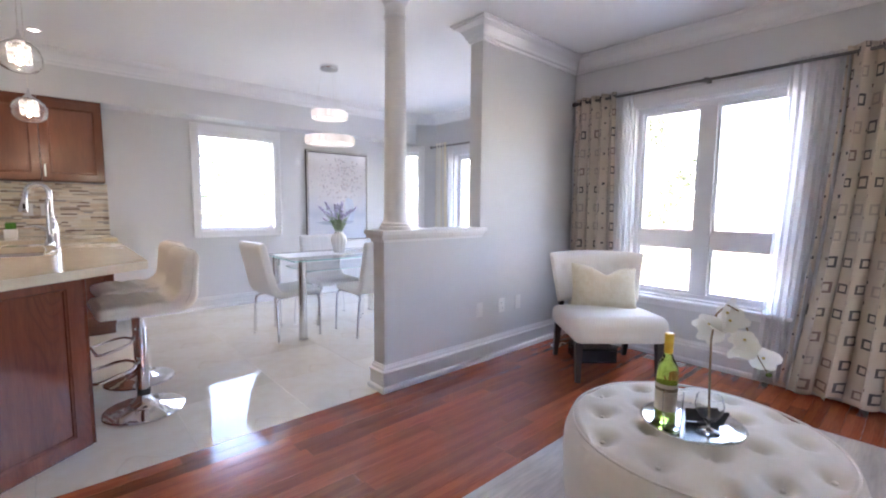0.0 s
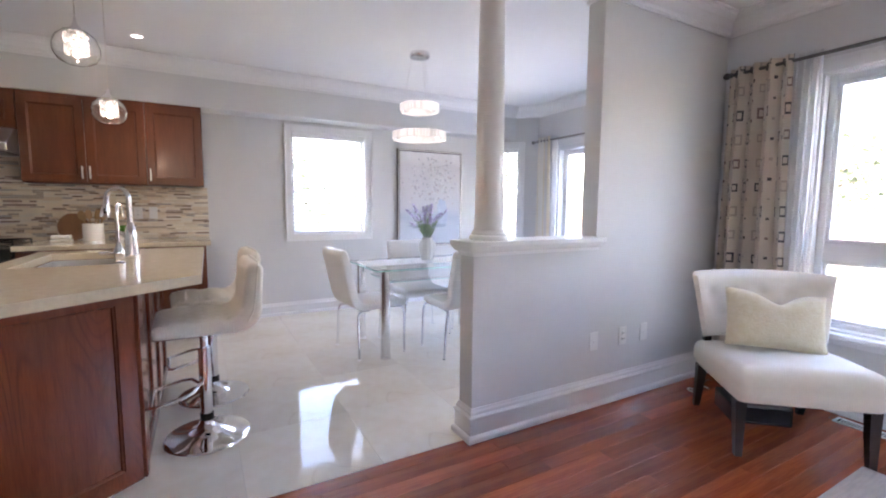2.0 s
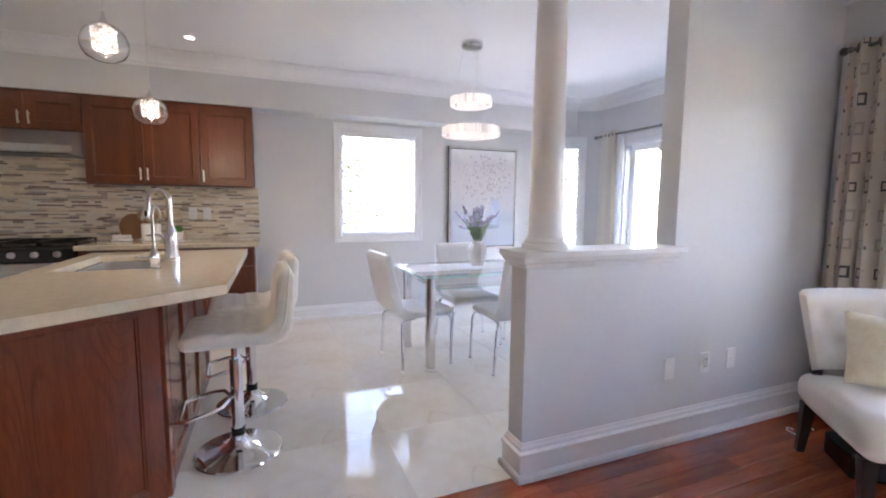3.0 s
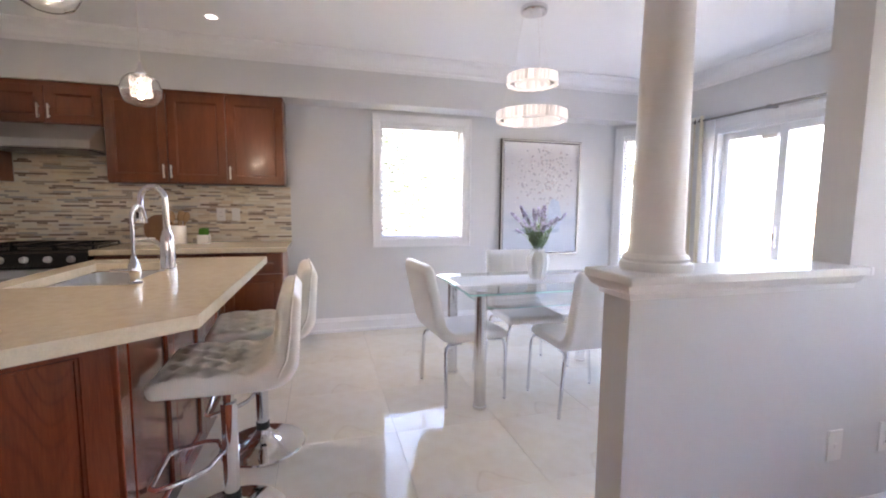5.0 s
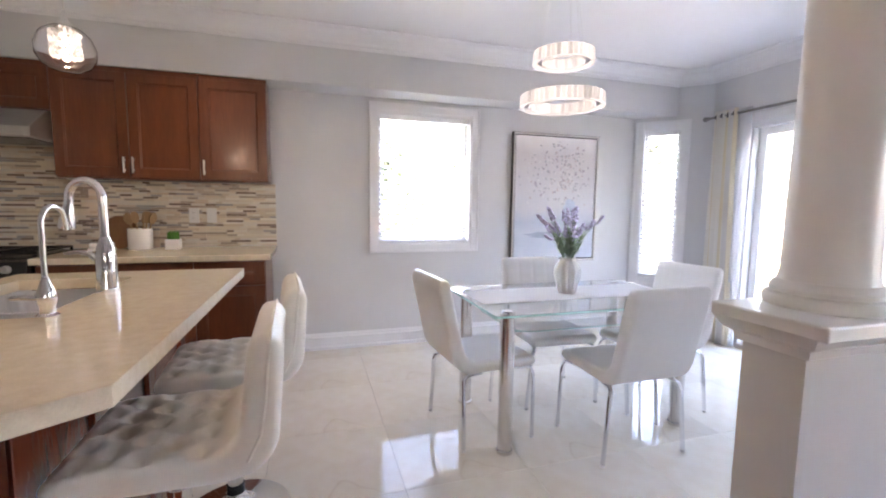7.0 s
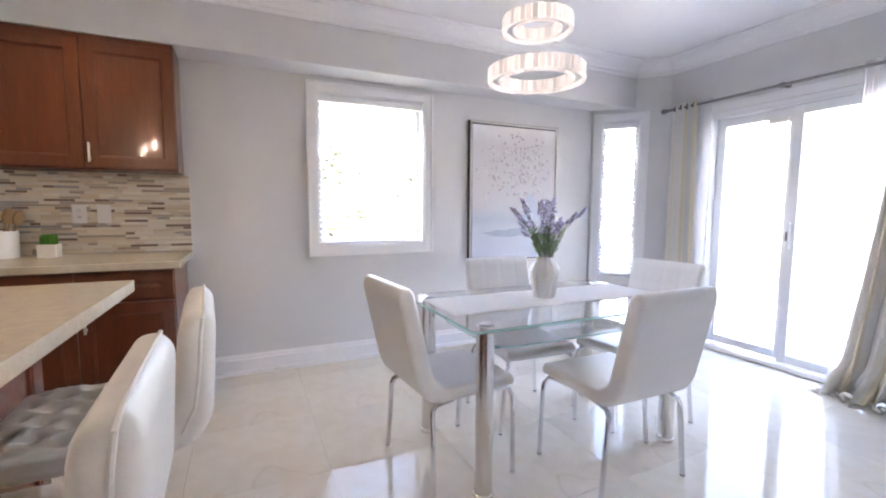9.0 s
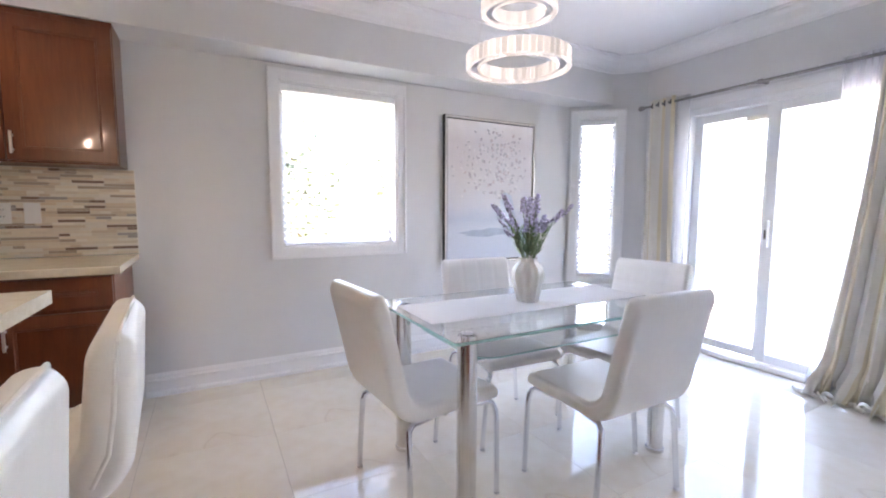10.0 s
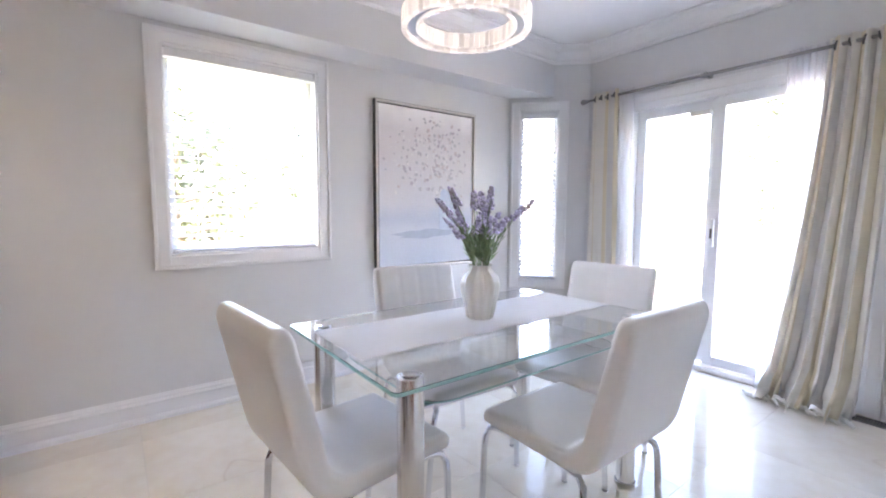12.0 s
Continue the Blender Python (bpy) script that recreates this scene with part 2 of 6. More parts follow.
def sweep(bm, path, profile, closed=False):
    """Runs a moulding along a plan line with mitred corners. profile: (distance to the left of the line, height), a closed shape."""
    n = len(path)
    P = [Vector((x, y)) for x, y in path]
    rings = []
    for i, p in enumerate(P):
        prev = (P[i] - P[i - 1]).normalized() if (closed or i > 0) else None
        nxt = (P[(i + 1) % n] - P[i]).normalized() if (closed or i < n - 1) else None
        prev, nxt = prev or nxt, nxt or prev
        na, nb = Vector((-prev.y, prev.x)), Vector((-nxt.y, nxt.x))
        mit = (na + nb) / (1 + na.dot(nb))
        rings.append([bm.verts.new((p.x + mit.x * d, p.y + mit.y * d, z)) for d, z in profile])
    m = len(profile)
    pairs = list(zip(rings, rings[1:])) + ([(rings[-1], rings[0])] if closed else [])
    for a, b in pairs:
        for k in range(m):
            j = (k + 1) % m
            bm.faces.new((a[k], a[j], b[j], b[k]))
    if not closed:
        bm.faces.new(rings[0][::-1]), bm.faces.new(rings[-1])
    return bm


def prism(bm, outline, z0, z1, bevel=0.0):
    """An upright block over a plan outline."""
    lo = [bm.verts.new((x, y, z0)) for x, y in outline]
    hi = [bm.verts.new((x, y, z1)) for x, y in outline]
    fs = [bm.faces.new(lo[::-1]), bm.faces.new(hi)]
    n = len(outline)
    for k in range(n):
        fs.append(bm.faces.new((lo[k], lo[(k + 1) % n], hi[(k + 1) % n], hi[k])))
    if bevel:
        bmesh.ops.bevel(bm, geom=list({e for f in fs for e in f.edges}), offset=bevel, segments=2, affect="EDGES", profile=0.5)
    return bm


def wall_boxes(bm, u0, u1, z1, holes, put):
    """A wall between u0 and u1 with rectangular holes (u0, u1, z0, z1); put(u0, u1, z0, z1) adds a block."""
    cuts = sorted({u0, u1, *(h[0] for h in holes), *(h[1] for h in holes)})
    for a, b in zip(cuts, cuts[1:]):
        h = [q for q in holes if q[0] <= a + 1e-6 and q[1] >= b - 1e-6]
        if not h:
            put(a, b, 0.0, z1)
        else:
            if h[0][2] > 0:
                put(a, b, 0.0, h[0][2])
            put(a, b, h[0][3], z1)


# ---- the shell of the rooms ----
CEILING = 2.615
BACK, SLIDE, LIVING = 6.15, 4.95, 4.24       # inner faces of the kitchen wall, patio-door wall, living-room window wall
HALF0, HALF1 = 2.815, 2.940                   # faces of the half wall
SOFFIT_Y, SOFFIT_Z = 5.87, 2.20
HALF_END, JAMB = 2.058, 2.955               # free end of the half wall, start of its full-height stretch
DIAG_A, DIAG_B = (4.45, 6.15), (4.95, 5.65)
WEST, SOUTH = -2.3, -3.2

bm = BM()
wall_boxes(bm, WEST, DIAG_A[0], CEILING, [(1.757, 2.634, 0.905, 2.092)], lambda a, b, z0, z1: box(bm, (a, BACK, z0), (b, BACK + 0.18, z1)))
structure("wall_north", bm, WALL, "light grey painted wall behind the kitchen and table", "wall")
bm = BM()
wall_boxes(bm, HALF0, DIAG_B[1], CEILING, [(3.735, 5.265, 0.0, 2.05)], lambda a, b, z0, z1: box(bm, (SLIDE, a, z0), (SLIDE + 0.18, b, z1)))
structure("wall_east_dining", bm, WALL, "light grey painted wall around the patio door", "wall")
DLEN = math.hypot(DIAG_B[0] - DIAG_A[0], DIAG_B[1] - DIAG_A[1])
DIAG = pose(DIAG_A[0], DIAG_A[1], 0, 0, 0, -45)     # local x along the wall, local y outwards
bm = BM()
wall_boxes(bm, 0.0, DLEN, CEILING, [(0.098, 0.449, 0.541, 2.082)], lambda a, b, z0, z1: box(bm, (a, 0, z0), (b, 0.18, z1), m=DIAG))
structure("wall_corner", bm, WALL, "light grey angled corner wall with a narrow window", "wall")
bm = BM()
wall_boxes(bm, SOUTH, HALF0, CEILING, [(1.11, 2.235, 0.50, 2.09)], lambda a, b, z0, z1: box(bm, (LIVING, a, z0), (LIVING + 0.18, b, z1)))
structure("wall_east_living", bm, WALL, "grey painted living room wall around the big window", "wall")
bm = BM()
box(bm, (HALF_END, HALF0, 0), (JAMB, HALF1, 1.024))
box(bm, (JAMB, HALF0, 0), (SLIDE, HALF1, CEILING))
structure("wall_half", bm, WALL, "grey painted half wall rising to full height beside the opening", "wall")
bm = BM()
box(bm, (WEST - 0.18, SOUTH, 0), (WEST, BACK + 0.18, CEILING))
structure("wall_west", bm, WALL, "plain light grey painted wall", "wall")
# the hole is for the added window that lets in light from behind
bm = BM()
wall_boxes(bm, WEST - 0.18, LIVING + 0.18, CEILING, [(1.05, 1.95, 0.95, 2.05)], lambda a, b, z0, z1: box(bm, (a, SOUTH - 0.18, z0), (b, SOUTH, z1)))
structure("wall_south", bm, WALL, "plain light grey painted wall", "wall")
bm = BM()
box(bm, (WEST - 0.18, SOUTH - 0.18, CEILING), (SLIDE + 0.3, BACK + 0.3, CEILING + 0.12))
structure("ceiling", bm, CEIL, "smooth white painted ceiling", "ceiling")
bm = BM()
prism(bm, [(WEST, SOFFIT_Y), (DIAG_A[0] + BACK - SOFFIT_Y, SOFFIT_Y), DIAG_A, (WEST, BACK)], SOFFIT_Z, CEILING)
structure("soffit", bm, WALL, "grey painted bulkhead over the kitchen wall", "soffit")

# crown mould, base mould, cap of the half wall
CZ = CEILING
crown = [(0, CZ - 0.135), (0.012, CZ - 0.135), (0.014, CZ - 0.115), (0.028, CZ - 0.105), (0.034, CZ - 0.085), (0.062, CZ - 0.045), (0.098, CZ - 0.026), (0.104, CZ - 0.014), (0.118, CZ - 0.012), (0.118, CZ), (0, CZ)]
bm = BM()
sweep(bm, [(DIAG_A[0] + BACK - SOFFIT_Y, SOFFIT_Y), (WEST, SOFFIT_Y), (WEST, SOUTH), (LIVING, SOUTH), (LIVING, HALF0), (JAMB, HALF0), (JAMB, HALF1), (SLIDE, HALF1), (SLIDE, DIAG_B[1])], crown, closed=True)
structure("crown_trim", bm, TRIM, "white cove crown moulding along the ceiling", "moulding")
base = [(0, 0), (0.034, 0), (0.034, 0.022), (0.028, 0.032), (0.020, 0.036), (0.020, 0.112), (0.026, 0.117), (0.026, 0.127), (0.014, 0.136), (0.013, 0.148), (0.007, 0.158), (0.005, 0.168), (0, 0.168)]
for nm, path, lab in (
    ("baseboard", [(DIAG_A[0] + 0.0, BACK), (0.905, BACK)], "white moulded baseboard below the dining window"),
    ("baseboard", [(SLIDE, 5.345), DIAG_B, DIAG_A], "white moulded baseboard in the angled corner"),
    ("baseboard", [(SLIDE, HALF1), (SLIDE, 3.655)], "white moulded baseboard beside the patio door"),
    ("baseboard", [(LIVING, SOUTH), (LIVING, HALF0), (HALF_END, HALF0), (HALF_END, HALF1), (SLIDE, HALF1)], "white moulded baseboard round the half wall"),
    ("baseboard", [(WEST, 2.0), (WEST, SOUTH), (LIVING, SOUTH)], "white moulded baseboard"),
):
    bm = BM()
    low = 1.08 if path[0][0] == LIVING else (0.86 if path[0][0] > 4.2 else 1.0)
    sweep(bm, path, [(d, z * low) for d, z in base])
    structure(nm, bm, TRIM, lab, "baseboard")
bm = BM()
box(bm, (HALF_END - 0.050, HALF0 - 0.062, 1.049), (JAMB, HALF1 + 0.040, 1.078), 0.004)
box(bm, (JAMB, HALF0 - 0.062, 1.049), (JAMB + 0.02, HALF0 - 0.0005, 1.078), 0.004)
sweep(bm, [(JAMB + 0.014, HALF0), (HALF_END, HALF0), (HALF_END, HALF1), (JAMB, HALF1)], [(0, 0.999), (0.010, 0.999), (0.014, 1.017), (0.030, 1.027), (0.042, 1.0485), (0, 1.0485)][::-1])
structure("half_wall_cap_trim", bm, TRIM, "white moulded wooden cap on the half wall", "ledge")

# column on the half wall
bm = BM()
prof = [(0, 0), (0.108, 0), (0.112, 0.012), (0.108, 0.024), (0.098, 0.028), (0.100, 0.038), (0.093, 0.048), (0.087, 0.052), (0.082, 0.07)]
prof += [(0.082 - 0.016 * k / 8, 0.07 + 1.275 * k / 8) for k in range(1, 9)]
prof += [(0.074, 1.353), (0.077, 1.361), (0.074, 1.369), (0.067, 1.375), (0.067, 1.435), (0.077, 1.445), (0.089, 1.465), (0.095, 1.48), (0.095, CEILING - 1.079), (0, CEILING - 1.079)]
lathe(bm, [(r * 0.96, z) for r, z in prof], 48, (2.194, 2.878, 1.0785))
column = structure("column", bm, TRIM, "white turned column standing on the half wall", "column", smooth=True)


# ---- windows and the patio door ----
def casing(bm, u0, u1, z0, z1, w=0.075, bottom=True, m=None):
    """Moulded boards round an opening; local y points into the wall."""
    for a, b, c, d in ((u0 - w, u0, z0 - (w if bottom else 0), z1 + w), (u1, u1 + w, z0 - (w if bottom else 0), z1 + w), (u0, u1, z1, z1 + w)) + (((u0, u1, z0 - w, z0),) if bottom else ()):
        box(bm, (a, -0.016, c), (b, 0.0, d), 0.003, m)
    o = w - 0.02
    for a, b, c, d in ((u0 - w, u0 - o, z0 - (w if bottom else 0), z1 + w), (u1 + o, u1 + w, z0 - (w if bottom else 0), z1 + w), (u0 - o, u1 + o, z1 + o, z1 + w)) + (((u0 - o, u1 + o, z0 - w, z0 - o),) if bottom else ()):
        box(bm, (a, -0.025, c), (b, -0.0155, d), 0.003, m)
    return bm


def ring(bm, u0, u1, z0, z1, t, y0, y1, m=None, bevel=0.004):
    """A rectangular frame of bars t wide."""
    for a, b, c, d in ((u0, u0 + t, z0, z1), (u1 - t, u1, z0, z1), (u0 + t, u1 - t, z0, z0 + t), (u0 + t, u1 - t, z1 - t, z1)):
        box(bm, (a, y0, c), (b, y1, d), bevel, m)
    return bm


def pane(parent, u0, u1, z0, z1, y, name="pane"):
    bm = BM()
    box(bm, (u0, y, z0), (u1, y + 0.004, z1))
    ob = part(name, bm, PANE, parent)
    ob.visible_shadow = False
    return ob


def blind(parent, u0, u1, z0, z1, y, pitch=0.042, tilt=8, from_z=None):
    """Headrail, thin slats, bottom rail and lift cords of a horizontal blind."""
    bm = BM()
    box(bm, (u0, y - 0.035, z1 - 0.05), (u1, y + 0.02, z1), 0.004)
    part("headrail", bm, VINYL, parent)
    bm = BM()
    box(bm, (u0 + 0.004, y - 0.022, z0), (u1 - 0.004, y + 0.022, z0 + 0.018), 0.004)
    part("bottom_rail", bm, VINYL, parent)
    slat = BM()
    box(slat, (u0 + 0.004, -0.022, -0.0012), (u1 - 0.004, 0.022, 0.0012))
    first = part("slat", slat, SLAT, parent)
    first.matrix_basis = pose(0, y, z0 + 0.05, tilt)
    k = 1
    while z0 + 0.05 + k * pitch < (from_z or z1 - 0.07):
        s = new("slat", first.data)
        s.parent = parent
        s.matrix_basis = pose(0, y, z0 + 0.05 + k * pitch, tilt)
        k += 1
    for u in (u0 + 0.15, u1 - 0.15):
        bm = BM()
        tube(bm, [(u, y - 0.024, z0 + 0.018), (u, y - 0.024, z1 - 0.05)], 0.0012, 6)
        part("cord", bm, VINYL, parent)


# dining window
M = pose(0, BACK, 0)
w1 = thing("window_1", "white framed dining window with open white blinds", "window", M, kind="structure")
U0, U1, Z0, Z1 = 1.757, 2.634, 0.922, 2.092
part("casing", casing(BM(), U0, U1, Z0, Z1), TRIM, w1)
bm = BM()
ring(bm, U0, U1, Z0, Z1, 0.012, 0.0, 0.18, bevel=0)
part("jamb", bm, TRIM, w1)
part("window_frame", ring(BM(), U0 + 0.012, U1 - 0.012, Z0 + 0.012, Z1 - 0.012, 0.035, 0.09, 0.14), VINYL, w1)
pane(w1, U0 + 0.047, U1 - 0.047, Z0 + 0.047, Z1 - 0.047, 0.115)
blind(w1, U0 + 0.016, U1 - 0.016, Z0 + 0.016, Z1 - 0.014, 0.045, pitch=0.045, tilt=14)

# narrow window in the angled corner
w2 = thing("window_2", "narrow white window with slatted blinds in the angled corner", "window", DIAG, kind="structure")
U0, U1, Z0, Z1 = 0.098, 0.449, 0.541, 2.082
part("casing", casing(BM(), U0, U1, Z0, Z1, 0.078), TRIM, w2)
part("jamb", ring(BM(), U0, U1, Z0, Z1, 0.012, 0.0, 0.18, bevel=0), TRIM, w2)
part("window_frame", ring(BM(), U0 + 0.012, U1 - 0.012, Z0 + 0.012, Z1 - 0.012, 0.03, 0.09, 0.14), VINYL, w2)
pane(w2, U0 + 0.042, U1 - 0.042, Z0 + 0.042, Z1 - 0.042, 0.115)
blind(w2, U0 + 0.016, U1 - 0.016, Z0 + 0.016, Z1 - 0.014, 0.045, pitch=0.04, tilt=20)

# patio door: local x runs towards the camera (world -y)
M = pose(SLIDE, 5.265, 0, 0, 0, -90)
d1 = thing("door_1", "white sliding glass patio door, closed, with a metal threshold", "patio door", M, kind="structure")
DW, DH = 1.53, 2.05
part("casing", casing(BM(), 0.0, DW, 0.0, DH, 0.07, bottom=False), TRIM, d1)
bm = ring(BM(), 0.0, DW, 0.002, DH, 0.035, 0.0, 0.15, bevel=0.003)
box(bm, (0.035, 0.004, DH - 0.055), (DW - 0.035, 0.146, DH - 0.0352), 0.003)
part("door_frame", bm, VINYL, d1)
part("threshold", box(BM(), (0.035, -0.03, 0.004), (DW - 0.035, 0.06, 0.045), 0.006), NICKEL, d1, "worn metal threshold")
for nm, a, b, y in (("fixed_panel", 0.036, 0.655, 0.075), ("sliding_panel", 0.635, DW - 0.036, 0.02)):
    p = part(nm, ring(BM(), a, b, 0.05, DH - 0.0565, 0.068, y, y + 0.045), VINYL, d1)
    g = pane(d1, a + 0.067, b - 0.067, 0.117, DH - 0.1235, y + 0.02)
    if nm == "sliding_panel":
        part("door_handle", box(BM(), (a + 0.018, y - 0.028, 0.93), (a + 0.043, y - 0.0005, 1.13), 0.006), VINYL, p, "white pull handle")
        part("latch", box(BM(), (a + 0.020, y - 0.034, 0.99), (a + 0.034, y - 0.0285, 1.06), 0.002), DARKMETAL, p)
part("door_sensor", box(BM(), (0.46, 0.03, DH - 0.165), (0.60, 0.0745, DH - 0.13), 0.004), NICKEL, d1, "grey door chime sensor")

# living room window
M = pose(LIVING, 2.235, 0, 0, 0, -90)
w3 = thing("window_3", "large white four-pane living room window with a sill", "window", M, kind="structure")
WW, Z0, Z1 = 1.125, 0.50, 2.09
part("casing", casing(BM(), 0, WW, Z0, Z1, 0.085, bottom=False), TRIM, w3)
bm = BM()
box(bm, (-0.11, -0.06, Z0 - 0.03), (WW + 0.11, 0.02, Z0 - 0.001), 0.006)
box(bm, (-0.085, -0.016, Z0 - 0.075), (WW + 0.085, 0.0, Z0 - 0.0305), 0.003)
part("window_sill", bm, TRIM, w3)
part("jamb", ring(BM(), 0, WW, Z0, Z1, 0.014, 0.0, 0.18, bevel=0), TRIM, w3)
bm = BM()
ring(bm, 0.014, WW - 0.014, Z0 + 0.004, Z1 - 0.014, 0.04, 0.06, 0.14)
box(bm, (0.5065, 0.055, Z0 + 0.044), (0.6185, 0.14, Z1 - 0.054), 0.004)
for a, b in ((0.054, 0.5065), (0.6185, WW - 0.054)):
    box(bm, (a, 0.06, 0.93), (b, 0.14, 1.043), 0.004)
part("window_frame", bm, VINYL, w3)
for a, b in ((0.054, 0.5065), (0.6185, WW - 0.054)):
    for c, d in ((Z0 + 0.044, 0.93), (1.043, Z1 - 0.054)):
        part("sash", ring(BM(), a + 0.001, b - 0.001, c + 0.001, d - 0.001, 0.022, 0.075, 0.12, bevel=0.003), VINYL, w3)
        pane(w3, a + 0.023, b - 0.023, c + 0.023, d - 0.023, 0.10)


# unseen window added in the south wall behind the walk, to light the living side
w4 = thing("window_4", "white two-pane living room window", "window", pose(1.95, SOUTH, 0, 0, 0, 180), kind="structure")
part("casing", casing(BM(), 0, 0.9, 0.95, 2.05, 0.085), TRIM, w4)
part("jamb", ring(BM(), 0, 0.9, 0.95, 2.05, 0.014, 0.0, 0.18, bevel=0), TRIM, w4)
for a in (0.014, 0.45):
    part("sash", ring(BM(), a + 0.001, a + 0.435, 0.965, 2.035, 0.04, 0.07, 0.12), VINYL, w4)
    pane(w4, a + 0.04, a + 0.396, 1.004, 1.996, 0.095)


# ---- curtains ----
def cloth_stripes(name, colours, width):
    """Woven vertical bands along the cloth's u, in metres."""
    m = bpy.data.materials.new(name)
    m.use_nodes = True
    n, l = m.node_tree.nodes, m.node_tree.links
    p = n["Principled BSDF"]
    p.inputs["Roughness"].default_value = 0.7
    p.inputs["Sheen Weight"].default_value = 0.25
    uv, sep, mul, fr, ramp = n.new("ShaderNodeUVMap"), n.new("ShaderNodeSeparateXYZ"), n.new("ShaderNodeMath"), n.new("ShaderNodeMath"), n.new("ShaderNodeValToRGB")
    l.new(uv.outputs[0], sep.inputs[0])
    mul.operation, mul.inputs[1].default_value = "MULTIPLY", 1.0 / (width * len(colours))
    fr.operation = "FRACT"
    l.new(sep.outputs[0], mul.inputs[0]), l.new(mul.outputs[0], fr.inputs[0]), l.new(fr.outputs[0], ramp.inputs[0])
    ramp.color_ramp.interpolation = "CONSTANT"
    while len(ramp.color_ramp.elements) < len(colours):
        ramp.color_ramp.elements.new(0.5)
    for i, (e, c) in enumerate(zip(ramp.color_ramp.elements, colours)):
        e.position, e.color = i / len(colours), (*c, 1)
    l.new(ramp.outputs[0], p.inputs["Base Color"])
    nz, b = n.new("ShaderNodeTexNoise"), n.new("ShaderNodeBump")
    nz.inputs["Scale"].default_value, b.inputs["Strength"].default_value, b.inputs["Distance"].default_value = 300, 0.2, 0.002
    l.new(nz.outputs[0], b.inputs["Height"]), l.new(b.outputs[0], p.inputs["Normal"])
    return m


def cloth_squares(name, ground, inks):
    """Printed hollow and solid little squares in rows on woven cloth; size and ink change from cell to cell."""
    m = bpy.data.materials.new(name)
    m.use_nodes = True
    n, l = m.node_tree.nodes, m.node_tree.links
    p = n["Principled BSDF"]
    p.inputs["Roughness"].default_value = 0.6
    p.inputs["Sheen Weight"].default_value = 0.2

    def math_node(op, a, b=None):
        q = n.new("ShaderNodeMath")
        q.operation = op
        for i, v in enumerate((a, b)):
            if v is None:
                continue
            if isinstance(v, (int, float)):
                q.inputs[i].default_value = v
            else:
                l.new(v, q.inputs[i])
        return q.outputs[0]

    uv, sep = n.new("ShaderNodeUVMap"), n.new("ShaderNodeSeparateXYZ")
    l.new(uv.outputs[0], sep.inputs[0])
    colour = n.new("ShaderNodeRGB").outputs[0]
    colour.default_value = (*ground, 1)
    for size, off, lo, hi, hollow, seed in ((0.165, 0.0, 0.22, 0.29, True, 1), (0.165, 0.5, 0.06, 0.10, False, 7)):
        u = math_node("ADD", math_node("DIVIDE", sep.outputs[0], size), off)
        v = math_node("ADD", math_node("DIVIDE", sep.outputs[1], size * (1.0 if hollow else 0.8)), off)
        fu = math_node("ABSOLUTE", math_node("SUBTRACT", math_node("FRACT", u), 0.5))
        fv = math_node("ABSOLUTE", math_node("SUBTRACT", math_node("FRACT", v), 0.5))
        cell = n.new("ShaderNodeCombineXYZ")
        l.new(math_node("FLOOR", u), cell.inputs[0]), l.new(math_node("FLOOR", v), cell.inputs[1])
        cell.inputs[2].default_value = seed
        rnd = n.new("ShaderNodeTexWhiteNoise")
        l.new(cell.outputs[0], rnd.inputs["Vector"])
        half = math_node("ADD", math_node("MULTIPLY", rnd.outputs["Value"], (hi - lo)), lo * 0.75)
        far = math_node("MAXIMUM", fu, fv)
        mask = math_node("LESS_THAN", far, half)
        if hollow:
            mask = math_node("MULTIPLY", mask, math_node("GREATER_THAN", far, math_node("MULTIPLY", half, 0.60)))
        ink = n.new("ShaderNodeValToRGB")
        ink.color_ramp.interpolation = "CONSTANT"
        while len(ink.color_ramp.elements) < len(inks):
            ink.color_ramp.elements.new(0.5)
        for i, (e, c) in enumerate(zip(ink.color_ramp.elements, inks)):
            e.position, e.color = i / len(inks), (*c, 1)
        sepc = n.new("ShaderNodeSeparateColor")
        l.new(rnd.outputs["Color"], sepc.inputs[0]), l.new(sepc.outputs[1], ink.inputs[0])
        mix = n.new("ShaderNodeMix")
        mix.data_type = "RGBA"
        l.new(mask, mix.inputs[0]), l.new(colour, mix.inputs[6]), l.new(ink.outputs[0], mix.inputs[7])
        colour = mix.outputs[2]
    l.new(colour, p.inputs["Base Color"])
    nz, b = n.new("ShaderNodeTexNoise"), n.new("ShaderNodeBump")
    nz.inputs["Scale"].default_value, b.inputs["Strength"].default_value, b.inputs["Distance"].default_value = 300, 0.2, 0.002
    l.new(nz.outputs[0], b.inputs["Height"]), l.new(b.outputs[0], p.inputs["Normal"])
    return m


STRIPE = cloth_stripes("ivory_banded_cloth", [(0.82, 0.79, 0.73), (0.76, 0.68, 0.52), (0.82, 0.79, 0.73), (0.70, 0.67, 0.63)], 0.11)
SQUARES = cloth_squares("squares_print_cloth", (0.60, 0.525, 0.44), [(0.10, 0.085, 0.085), (0.24, 0.16, 0.14), (0.07, 0.065, 0.07), (0.42, 0.36, 0.31)])


